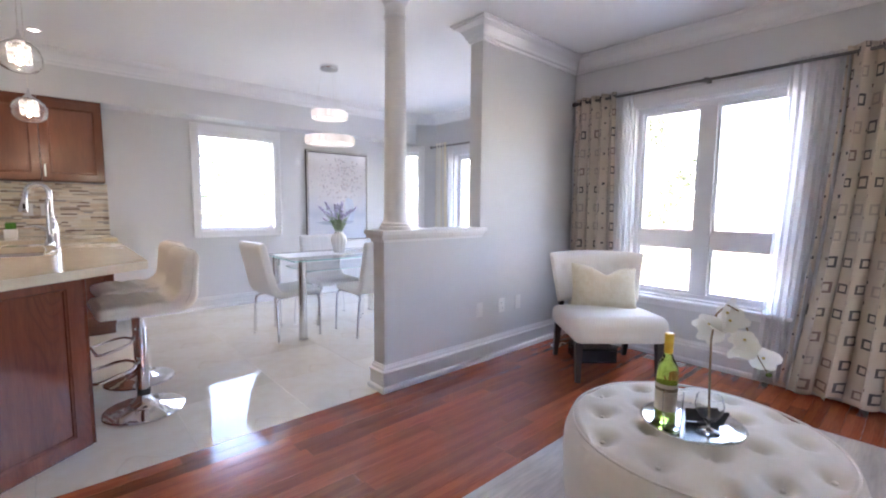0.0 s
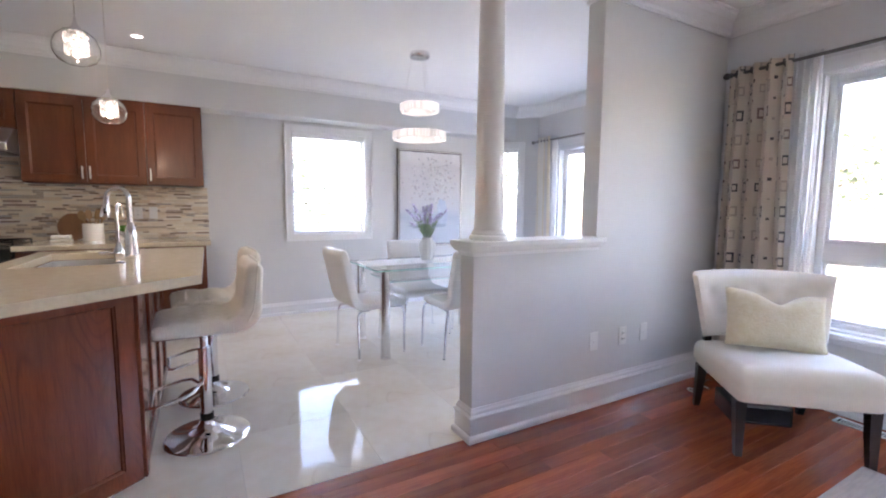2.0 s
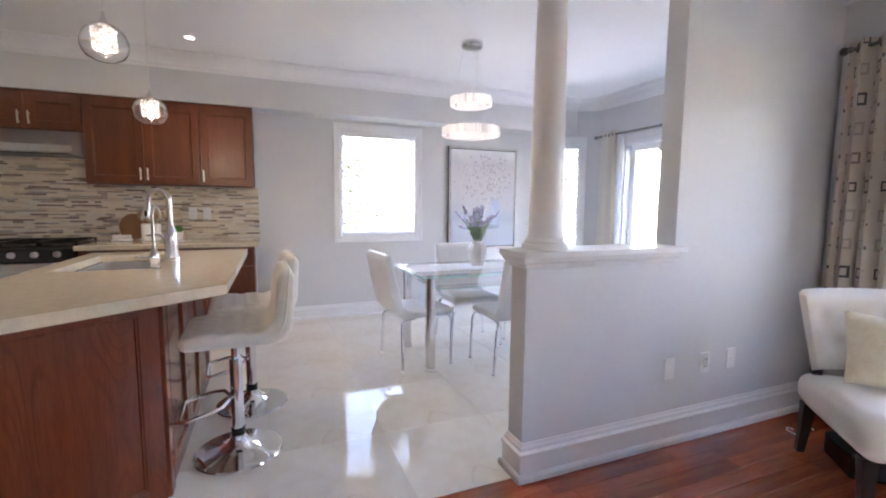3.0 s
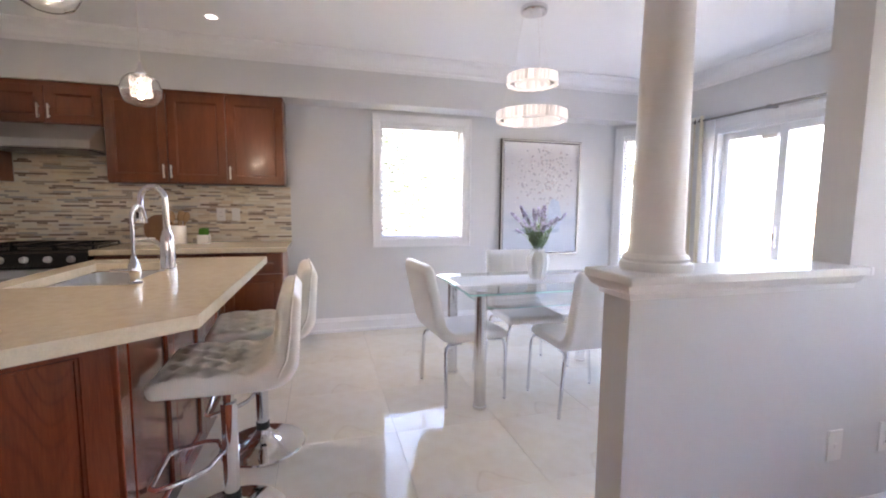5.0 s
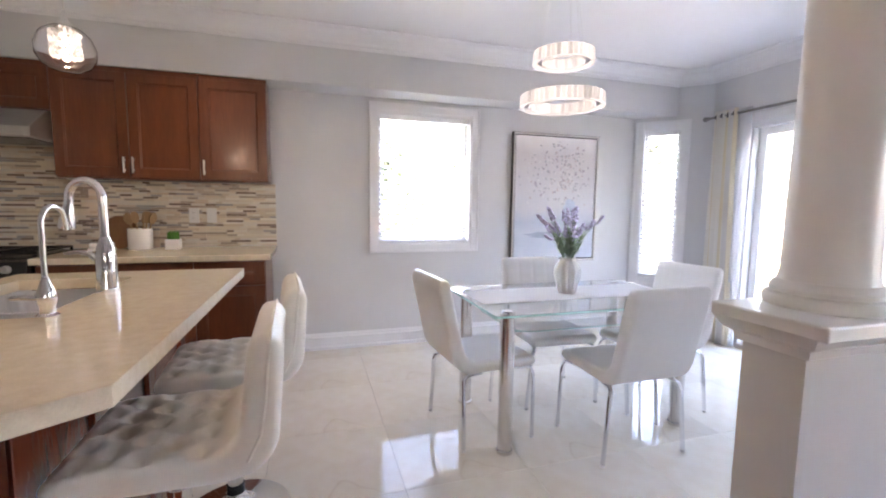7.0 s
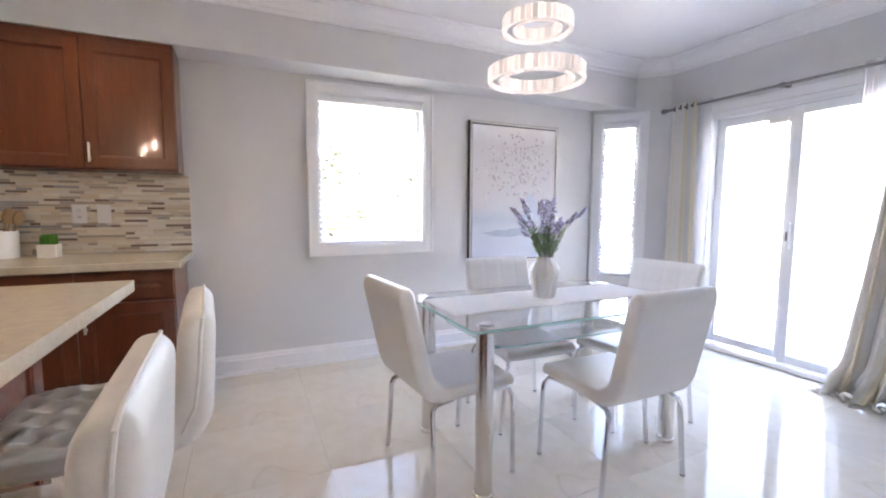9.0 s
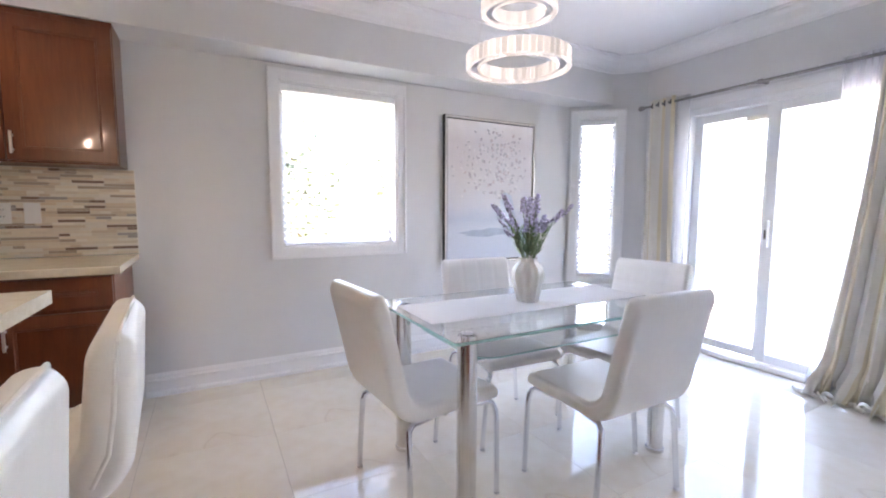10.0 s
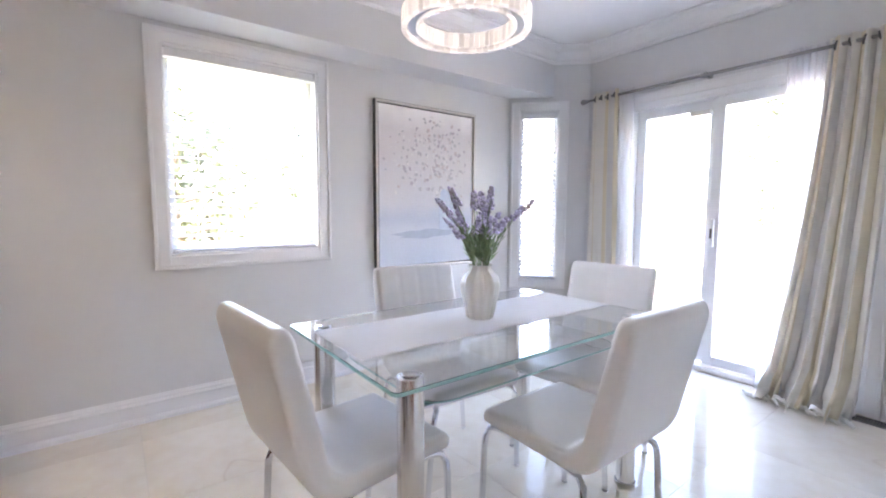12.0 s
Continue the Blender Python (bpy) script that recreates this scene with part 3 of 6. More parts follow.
def drape(top, bottom, z0, z1, folds, amp_top, amp_bot, seed=0, y=0.0, puddle=0.0, cols=None, rows=36, thick=0.0025, width=None, ease=1.6):
    """A hanging cloth with folds that wander and soften on the way down. Local x along the rod, local y into the wall."""
    rng = random.Random(seed)
    bm = BM()
    uvl = bm.loops.layers.uv.new("UVMap")
    cols = cols or folds * 12
    ph = [rng.uniform(-0.5, 0.5) for _ in range(folds + 2)]
    am = [rng.uniform(0.75, 1.2) for _ in range(folds + 2)]
    width = width or abs(top[1] - top[0]) * 1.9
    grid = []
    for r in range(rows + 1):
        h = r / rows
        z = z1 + (z0 - z1) * h
        k = h ** ease
        a0, a1 = top[0] + (bottom[0] - top[0]) * k, top[1] + (bottom[1] - top[1]) * k
        row = []
        for c in range(cols + 1):
            s = c / cols
            fi = min(int(s * folds), folds - 1)
            w = s * folds - fi
            p = ph[fi] * (1 - w) + ph[fi + 1] * w
            A = (amp_top + (amp_bot - amp_top) * h) * (am[fi] * (1 - w) + am[fi + 1] * w)
            ang = 2 * math.pi * s * folds + p * 2.2 * h
            yy = y + A * math.sin(ang) + 0.010 * h * math.sin(5 * math.pi * s + 3 * h + seed)
            xx = a0 + (a1 - a0) * s + 0.35 * A * math.sin(2 * ang) * (0.4 + 0.6 * h)
            zz = z
            if puddle and h > 0.9:
                q = (h - 0.9) / 0.1
                yy -= puddle * q * (0.6 + 0.4 * math.sin(ang * 0.5 + seed) + 0.25 * math.sin(ang * 2 + 6 * q))
                zz = z + 0.018 * q * (1 + math.sin(ang * 1.5 + 1.3 * q)) * 0.7
            row.append((bm.verts.new((xx, yy, max(zz, z0 + 0.001))), s * width, z))
        grid.append(row)
    for r in range(rows):
        for c in range(cols):
            q = (grid[r][c], grid[r][c + 1], grid[r + 1][c + 1], grid[r + 1][c])
            f = bm.faces.new([v[0] for v in q])
            f.smooth = True
            for lp, v in zip(f.loops, q):
                lp[uvl].uv = (v[1], v[2])
    return bm


def hang(name, label, category, m, mat, grommets=0, rod=None, **kw):
    ob = thing(name, label, category, m)
    bm = drape(**kw)
    c = part("cloth", bm, mat, ob, smooth=False)
    for f in c.data.polygons:
        f.use_smooth = True
    sol = c.modifiers.new("thickness", "SOLIDIFY")
    sol.thickness, sol.offset = kw.get("thick", 0.0025), 0
    t0, t1 = kw["top"]
    for k in range(grommets):
        bm = BM()
        u = t0 + (t1 - t0) * (k + 0.5) / grommets
        lathe(bm, [(0.017, -0.004), (0.027, -0.004), (0.027, 0.004), (0.017, 0.004), (0.017, -0.004)], 20)
        bmesh.ops.transform(bm, matrix=pose(u, rod[0], rod[1], 0, 78 if k % 2 else 102, 0), verts=bm.verts[:])
        part("grommet", bm, DARKMETAL, ob, smooth=True)
    return ob


def curtain_rod(label, m, u0, u1, z, y, brackets, mat, r=0.011):
    ob = thing("curtain_rod", label, "curtain rod", m)
    part("pole", tube(BM(), [(u0, y, z), (u1, y, z)], r, 14), mat, ob, smooth=True)
    for s, u in ((-1, u0), (1, u1)):
        bm = BM()
        lathe(bm, [(0, 0), (0.016, 0), (0.018, 0.008), (0.012, 0.014), (0.02, 0.022), (0.024, 0.036), (0.018, 0.05), (0, 0.056)], 18)
        bmesh.ops.transform(bm, matrix=pose(u, y, z, 0, 90 * s, 0), verts=bm.verts[:])
        part("finial", bm, mat, ob, smooth=True)
    for u in brackets:
        bm = BM()
        tube(bm, [(u, y, z - 0.004), (u, -0.006, z - 0.004)], 0.007, 10)
        box(bm, (u - 0.016, -0.007, z - 0.035), (u + 0.016, -0.0005, z + 0.03), 0.003)
        b2 = BM()
        lathe(b2, [(0.0, -0.016), (0.017, -0.016), (0.019, 0), (0.017, 0.016), (0.0, 0.016)], 14)
        bmesh.ops.transform(b2, matrix=pose(u, y, z, 0, 90, 0), verts=b2.verts[:])
        part("clamp", b2, mat, ob, smooth=True)
        part("bracket", bm, mat, ob, smooth=True)
    return ob


MD = pose(SLIDE, 5.60, 0, 0, 0, -90)      # along the patio-door wall, from the corner
curtain_rod("brushed pewter curtain rod above the patio door", MD, -0.02, 2.25, 2.134, -0.09, (0.937, 2.0), PEWTER)
hang("curtain", "ivory banded curtain panel gathered beside the patio door", "curtain", MD, STRIPE, 4, (-0.09, 2.134), top=(0.046, 0.284), bottom=(0.05, 0.34), z0=0.012, z1=2.181, folds=4, amp_top=0.028, amp_bot=0.034, seed=3, y=-0.09, width=1.1)
hang("curtain", "ivory banded curtain panel spilling onto the tiles", "curtain", MD, STRIPE, 5, (-0.09, 2.134), top=(1.60, 1.90), bottom=(1.42, 1.86), z0=0.008, z1=2.181, folds=5, amp_top=0.028, amp_bot=0.05, seed=8, y=-0.09, puddle=0.20, width=1.3, rows=60)
spill = bpy.data.objects[[o.name for o in scene.objects if o.name.startswith("curtain") and o.parent is None][-1]]
rng = random.Random(21)
for k in range(9):
    # rumpled folds of the hem lying on the tiles
    u, out = 1.37 + 0.057 * k + rng.uniform(-0.012, 0.012), rng.uniform(0.0, 0.03)
    turn = rng.uniform(-0.5, 0.5)
    a = Vector((u - 0.045, -0.17 - out - 0.03 * turn, 0))
    b = Vector((u + 0.05, -0.25 - out + 0.05 * turn, 0))
    bm = BM()
    h = rng.uniform(0.02, 0.036)
    line = [tuple(a.lerp(b, s / 7) + Vector((0, 0.012 * math.sin(s * 1.4 + k), 0.004 + h * 0.42 * (1 + 0.25 * math.sin(s * 1.9 + 2 * k))))) for s in range(8)]
    tube(bm, line, [h * (0.45 + 0.5 * math.sin(math.pi * (s + 0.6) / 8.2)) * 0.55 for s in range(8)], 14)
    for v in bm.verts:
        v.co.z = max(0.003, v.co.z)
        v.co.y += 0.004 * math.sin(70 * v.co.x + k)
    part("hem_fold", bm, STRIPE, spill, smooth=True)
hang("sheer_curtain", "white sheer voile panel beside the patio door", "curtain", MD, SHEER, top=(0.284, 0.405), bottom=(0.30, 0.39), z0=0.012, z1=2.171, folds=4, amp_top=0.012, amp_bot=0.014, seed=5, y=-0.075, thick=0.001)
hang("sheer_curtain", "white sheer voile panel beside the patio door", "curtain", MD, SHEER, top=(1.40, 1.62), bottom=(1.34, 1.50), z0=0.012, z1=2.171, folds=7, amp_top=0.012, amp_bot=0.018, seed=6, y=-0.07, thick=0.001, puddle=0.03)

ML = pose(LIVING, 2.79, 0, 0, 0, -90)
curtain_rod("dark metal curtain rod above the living room window", ML, 0.06, 3.0, 2.19, -0.085, (1.121, 2.9), DARKMETAL)
hang("curtain", "taupe curtain panel printed with little squares", "curtain", ML, SQUARES, 4, (-0.085, 2.19), top=(0.05, 0.43), bottom=(0.03, 0.50), z0=0.012, z1=2.232, folds=4, amp_top=0.03, amp_bot=0.035, seed=11, y=-0.085, width=1.1)
hang("curtain", "taupe curtain panel printed with little squares", "curtain", ML, SQUARES, 6, (-0.085, 2.19), top=(1.90, 2.54), bottom=(1.70, 2.58), z0=0.012, z1=2.235, folds=6, amp_top=0.03, amp_bot=0.045, seed=12, y=-0.085, width=1.7, puddle=0.04)
hang("sheer_curtain", "white sheer voile panel at the living room window", "curtain", ML, SHEER, top=(0.42, 0.57), bottom=(0.44, 0.57), z0=0.012, z1=2.225, folds=4, amp_top=0.012, amp_bot=0.014, seed=14, y=-0.06, thick=0.001)
hang("sheer_curtain", "white sheer voile panel at the living room window", "curtain", ML, SHEER, top=(1.61, 1.92), bottom=(1.54, 1.80), z0=0.012, z1=2.225, folds=7, amp_top=0.014, amp_bot=0.022, seed=15, y=-0.06, thick=0.001, puddle=0.03)

# ---- outside ----
GRASS = material("dry_lawn", (0.20, 0.22, 0.12), 0.9, var=0.4, scale=0.8, bump=0.3, bump_scale=30)
PATIO = material("pale_concrete_patio", (0.42, 0.41, 0.40), 0.8, var=0.12, scale=1.5, bump=0.15, bump_scale=60)
FENCE = material("weathered_fence_wood", (0.42, 0.37, 0.30), 0.8, scale=4, second=(0.30, 0.26, 0.21), stretch=(3, 3, 0.4), obj_random=0.12)
LEAF = material("leaf_green", (0.10, 0.12, 0.075), 0.6, island=0.2)
BARK = material("tree_bark", (0.16, 0.12, 0.09), 0.9, var=0.4, scale=12, bump=0.4, bump_scale=40)
RAILPAINT = material("grey_rail_paint", (0.30, 0.30, 0.31), 0.5, var=0.1, scale=10)
BRICK = material("pale_brick_facade", (0.42, 0.34, 0.28), 0.85, var=0.2, scale=6, bump=0.2, bump_scale=40)
bm = BM()
box(bm, (-300, -300, -0.9), (300, 300, -0.62))
tagged(link("ground", bm, GRASS), "pale mown lawn behind the house", "ground", kind="structure")
bm = BM()
box(bm, (5.12, -2.0, -0.615), (11.6, 9.0, -0.56), 0.01)
tagged(link("pavement", bm, PATIO), "pale concrete patio outside the sliding door", "patio", kind="structure")

# ---- floor bed ----
FLOOR_LINE = 2.845
bm = BM()
box(bm, (WEST, SOUTH, -0.12), (SLIDE + 0.17, BACK, -0.011))
floor = structure("floor", bm, GROUT, "floor of polished marble tiles and cherry planks", "floor")


# ---- soft shapes ----
def resample(pts, step, closed=True):
    out, n = [], len(pts)
    for i in range(n if closed else n - 1):
        a, b = Vector(pts[i]), Vector(pts[(i + 1) % n])
        k = max(1, round((b - a).length / step))
        out += [tuple(a.lerp(b, j / k)) for j in range(k)]
    if not closed:
        out.append(tuple(pts[-1]))
    return out


def rounded(pts, r, seg=4):
    """Rounds the corners of a closed outline; r may be a list, one radius a corner."""
    out, n = [], len(pts)
    for i in range(n):
        p, a, b = Vector(pts[i]), Vector(pts[i - 1]), Vector(pts[(i + 1) % n])
        q = r[i] if isinstance(r, (list, tuple)) else r
        q = min(q, 0.45 * (a - p).length, 0.45 * (b - p).length)
        s, e = p + (a - p).normalized() * q, p + (b - p).normalized() * q
        for k in range(seg + 1):
            t = k / seg
            out.append(tuple((1 - t) ** 2 * s + 2 * t * (1 - t) * p + t * t * e))
    return out


def cushion_sweep(outline, width, r, step=0.022, wstep=0.03, dent=None):
    """A padded shell: an (x, z) outline carried across y with soft rounded ends. dent(x, y, z, nx, nz) -> depth along the normal."""
    pts = resample(outline, step)
    n = len(pts)
    area = sum(pts[i][0] * pts[(i + 1) % n][1] - pts[(i + 1) % n][0] * pts[i][1] for i in range(n))
    s = 1 if area > 0 else -1
    nor = []
    for i in range(n):
        t = (Vector(pts[(i + 1) % n]) - Vector(pts[i - 1])).normalized()
        nor.append((t.y * s, -t.x * s))
    h = width / 2
    ys = [-h + r * (1 - math.cos(a * math.pi / 10)) for a in range(5)]
    m = max(2, round((width - 2 * r) / wstep))
    mid = [-h + r + (width - 2 * r) * k / m for k in range(m + 1)]
    ys = ys + mid + [-y for y in ys[::-1]]
    bm = BM()
    rings = []
    for y in ys:
        d = max(0.0, abs(y) - (h - r))
        inset = r - math.sqrt(max(r * r - d * d, 0))
        row = []
        for (x, z), (nx, nz) in zip(pts, nor):
            q = inset + (dent(x, y, z, nx, nz) if dent else 0)
            row.append(bm.verts.new((x - nx * q, y, z - nz * q)))
        rings.append(row)
    for a, b in zip(rings, rings[1:]):
        for k in range(n):
            bm.faces.new((a[k], a[(k + 1) % n], b[(k + 1) % n], b[k]))
    for row in (rings[0], rings[-1]):
        es = [bm.edges.get((row[k], row[(k + 1) % n])) for k in range(n)]
        bmesh.ops.triangle_fill(bm, use_beauty=True, edges=[e for e in es if e])
    return bm


# ---- kitchen ----
def panel_door(bm, x0, x1, z0, z1, y, t=0.02, stile=0.06):
    """One framed door whose panel steps back inside its stiles and rails; its face looks along -y."""
    def rect(i, yy):
        return [bm.verts.new((x, yy, z)) for x, z in ((x0 + i, z0 + i), (x1 - i, z0 + i), (x1 - i, z1 - i), (x0 + i, z1 - i))]
    loops = [rect(0, y), rect(0, y - t + 0.002), rect(0.002, y - t), rect(stile, y - t), rect(stile + 0.003, y - t + 0.004), rect(stile + 0.010, y - t + 0.006), rect(stile + 0.012, y - t * 0.45)]
    bm.faces.new(loops[0]), bm.faces.new(loops[-1])
    for a, b in zip(loops, loops[1:]):
        for k in range(4):
            bm.faces.new((a[k], a[(k + 1) % 4], b[(k + 1) % 4], b[k]))
    return bm


def bar_handle(parent, x, z0, z1, y):
    bm = BM()
    box(bm, (x - 0.006, y - 0.030, z0), (x + 0.006, y - 0.020, z1), 0.002)
    for z in (z0 + 0.015, z1 - 0.025):
        box(bm, (x - 0.005, y - 0.0205, z), (x + 0.005, y, z + 0.01))
    part("handle", bm, NICKEL, parent, "brushed nickel bar handle")


def cabinet(name, label, x0, x1, z0, z1, yf, doors, handles, mat=CABINET, toe=0.0):
    ob = thing(name, label, "cabinet", pose(0, 0, 0))
    bm = BM()
    box(bm, (x0 + 0.0015, yf, z0 + toe), (x1 - 0.0015, BACK - 0.004, z1), 0.002)
    if toe:
        box(bm, (x0 + 0.004, yf + 0.06, z0), (x1 - 0.004, BACK - 0.004, z0 + toe))
    part("body", bm, mat, ob)
    for (a, b, c, d), h in zip(doors, handles):
        dr = part("door" if d - c > 0.2 else "drawer_front", panel_door(BM(), a + 0.003, b - 0.003, c, d, yf - 0.001), mat, ob)
        if h:
            bar_handle(dr, h, c + 0.03, c + 0.14, yf - 0.021) if z0 > 1 else bar_handle(dr, h, d - 0.15, d - 0.04, yf - 0.021)
    return ob


UF = 5.88
ZB = 1.436
cabinet("wall_cabinet", "cherry wood wall cabinet with two panelled doors", -0.46, 0.42, ZB, SOFFIT_Z - 0.004, UF, [(-0.46, -0.022, ZB + 0.01, 2.16), (-0.022, 0.42, ZB + 0.01, 2.16)], [-0.051, 0.003])
cabinet("wall_cabinet", "cherry wood wall cabinet with one panelled door", 0.42, 0.88, ZB, SOFFIT_Z - 0.004, UF, [(0.42, 0.877, ZB + 0.01, 2.16)], [0.448])
cabinet("wall_cabinet", "short cherry wood cabinet above the range hood", -1.22, -0.462, 1.872, SOFFIT_Z - 0.004, UF, [(-1.22, -0.841, 1.88, 2.16), (-0.841, -0.462, 1.88, 2.16)], [-0.875, -0.807])
cabinet("wall_cabinet", "cherry wood wall cabinet with two panelled doors", -2.29, -1.222, ZB, SOFFIT_Z - 0.004, UF, [(-2.29, -1.77, ZB + 0.01, 2.16), (-1.77, -1.222, ZB + 0.01, 2.16)], [-1.80, -1.735])
CT = 0.924
cabinet("base_cabinet", "dark cherry base cabinet below the counter", -0.453, 0.872, 0.0, CT - 0.042, 5.56, [(-0.453, -0.03, 0.12, 0.70), (-0.03, 0.42, 0.12, 0.70), (0.42, 0.868, 0.12, 0.70), (-0.453, -0.03, 0.72, 0.87), (-0.03, 0.42, 0.72, 0.87), (0.42, 0.868, 0.72, 0.87)], [-0.07, 0.01, 0.46, None, None, None], toe=0.1)
cabinet("base_cabinet", "dark cherry base cabinet below the counter", -2.29, -1.227, 0.0, CT - 0.042, 5.56, [(-2.29, -1.77, 0.12, 0.87), (-1.77, -1.227, 0.12, 0.87)], [-1.81, -1.73], toe=0.1)
for a, b in ((-0.457, 0.91), (-2.29, -1.225)):
    bm = BM()
    box(bm, (a, 5.48, CT - 0.04), (b, BACK - 0.004, CT), 0.004)
    tagged(link("countertop", bm, QUARTZ), "polished beige quartz countertop on the base cabinets", "countertop")

hood = thing("range_hood", "stainless steel under-cabinet range hood", "range hood", pose(0, 0, 0))
bm = BM()
prism(bm, [(0, 0), (0.50, 0), (0.50, 0.06), (0.30, 0.195), (0, 0.195)], 0, 0.745, 0.004)
bmesh.ops.transform(bm, matrix=Matrix(((0, 0, 1, -1.212), (-1, 0, 0, BACK - 0.02), (0, 1, 0, 1.672), (0, 0, 0, 1))), verts=bm.verts[:])
part("canopy", bm, STEEL, hood)
bm = BM()
box(bm, (-1.175, 5.70, 1.664), (-0.505, 6.08, 1.6715))
part("filter", bm, DARKMETAL, hood)

stove = thing("gas_range", "stainless steel gas range with black cooktop and grates", "stove", pose(0, 0, 0))
X0, X1 = -1.22, -0.462
part("body", box(BM(), (X0, 5.54, 0.0), (X1, BACK - 0.02, 0.905), 0.004), BLACK, stove)
part("cooktop", box(BM(), (X0, 5.545, 0.9055), (X1, BACK - 0.03, 0.925), 0.005), BLACK, stove)
bm = BM()
prism(bm, [(0, 0), (0.065, 0), (0.055, 0.09), (0.0, 0.105)], 0, X1 - X0, 0.004)
bmesh.ops.transform(bm, matrix=Matrix(((0, 0, 1, X0), (-1, 0, 0, 5.539), (0, 1, 0, 0.815), (0, 0, 0, 1))), verts=bm.verts[:])
panel = part("control_panel", bm, BLACK, stove)
for k in range(5):
    bm = BM()
    lathe(bm, [(0.0, 0.034), (0.018, 0.034), (0.021, 0.028), (0.023, 0.004), (0.026, 0.0), (0, 0)], 20)
    bmesh.ops.transform(bm, matrix=pose(X0 + 0.10 + 0.14 * k, 5.481, 0.862, 84), verts=bm.verts[:])
    part("knob", bm, STEEL, panel, smooth=True)
part("oven_door", box(BM(), (X0 + 0.01, 5.50, 0.17), (X1 - 0.01, 5.539, 0.79), 0.006), STEEL, stove)
part("oven_handle", tube(BM(), [(X0 + 0.06, 5.452, 0.73), (X1 - 0.06, 5.452, 0.73)], 0.011), STEEL, stove, smooth=True)
for gx in (X0 + 0.13, X0 + 0.38, X0 + 0.63):
    bm = BM()
    ring3 = [(gx - 0.115, 5.60), (gx + 0.115, 5.60), (gx + 0.115, 6.04), (gx - 0.115, 6.04)]
    for (a, b), (c, d) in zip(ring3, ring3[1:] + ring3[:1]):
        box(bm, (min(a, c) - 0.006, min(b, d) - 0.006, 0.945), (max(a, c) + 0.006, max(b, d) + 0.006, 0.958), 0.002)
    for y in (5.71, 5.82, 5.93):
        box(bm, (gx - 0.11, y - 0.005, 0.946), (gx + 0.11, y + 0.005, 0.957))
    for a, b in ring3:
        box(bm, (a - 0.007, b - 0.007, 0.9255), (a + 0.007, b + 0.007, 0.946))
    part("grate", bm, BLACK, stove)

# things on the counter
crock = thing("utensil_crock", "white ceramic crock holding wooden spoons", "crock", pose(-0.03, 6.005, CT))
part("pot", lathe(BM(), [(0, 0), (0.076, 0), (0.08, 0.006), (0.08, 0.15), (0.077, 0.155), (0.073, 0.15), (0.073, 0.012), (0, 0.012)], 36), CERAMIC, crock, smooth=True)
WOOD = material("beech_wood", (0.48, 0.30, 0.15), 0.55, var=0.3, scale=5, stretch=(4, 4, 0.5))
for k, (dx, dy, lean, w) in enumerate(((-0.03, 0.02, -22, 0.03), (0.0, -0.01, -8, 0.026), (0.03, 0.01, 10, 0.034), (0.045, -0.02, 22, 0.03), (-0.01, 0.03, 2, 0.026))):
    bm = BM()
    tube(bm, [(0, 0, 0), (0, 0, 0.19)], 0.006, 8)
    b2 = [(w * math.cos(a), 0.045 * math.sin(a)) for a in (2 * math.pi * i / 18 for i in range(18))]
    lo = [bm.verts.new((x, -0.006, 0.225 + z)) for x, z in b2]
    hi = [bm.verts.new((x, 0.006, 0.225 + z)) for x, z in b2]
    bm.faces.new(lo), bm.faces.new(hi[::-1])
    for i in range(18):
        bm.faces.new((lo[i], lo[(i + 1) % 18], hi[(i + 1) % 18], hi[i]))
    bmesh.ops.transform(bm, matrix=pose(dx * 0.6, dy * 0.6, 0.014, 4 * k - 8, lean * 0.8, 20 * k), verts=bm.verts[:])
    part("spoon", bm, WOOD, crock, "wooden spoon")
board = thing("cutting_board", "round-topped reddish wooden cutting board leaning on the backsplash", "cutting board", pose(-0.19, 6.075, CT, -9))
BOARD = material("acacia_board", (0.30, 0.14, 0.06), 0.5, var=0.3, scale=6, stretch=(5, 5, 0.6))
bm = BM()
prism(bm, [(0.115 * math.cos(a), 0.125 + 0.125 * math.sin(a)) for a in (2 * math.pi * i / 32 for i in range(32))], -0.009, 0.009, 0.003)
bmesh.ops.transform(bm, matrix=pose(0, 0, 0.0, 90), verts=bm.verts[:])
part("board", bm, BOARD, board)
butter = thing("butter_dish", "low white ceramic box on the counter", "dish", pose(-0.245, 5.93, CT))
part("base", box(BM(), (-0.075, -0.04, 0), (0.075, 0.04, 0.022), 0.006), CERAMIC, butter)
part("lid", box(BM(), (-0.068, -0.034, 0.0225), (0.068, 0.034, 0.058), 0.008), CERAMIC, butter)
herb = thing("potted_grass", "bright green artificial grass in a white box", "plant", pose(0.185, 6.005, CT))
bm = BM()
for a, b, c, d in ((-0.045, 0.045, -0.045, -0.038), (-0.045, 0.045, 0.038, 0.045), (-0.045, -0.038, -0.038, 0.038), (0.038, 0.045, -0.038, 0.038)):
    box(bm, (a, c, 0), (b, d, 0.075))
box(bm, (-0.038, -0.038, 0), (0.038, 0.038, 0.066))
part("planter", bm, CERAMIC, herb)
GRASSY = material("artificial_grass", (0.06, 0.24, 0.02), 0.6, island=0.35)
bm, rng = BM(), random.Random(2)
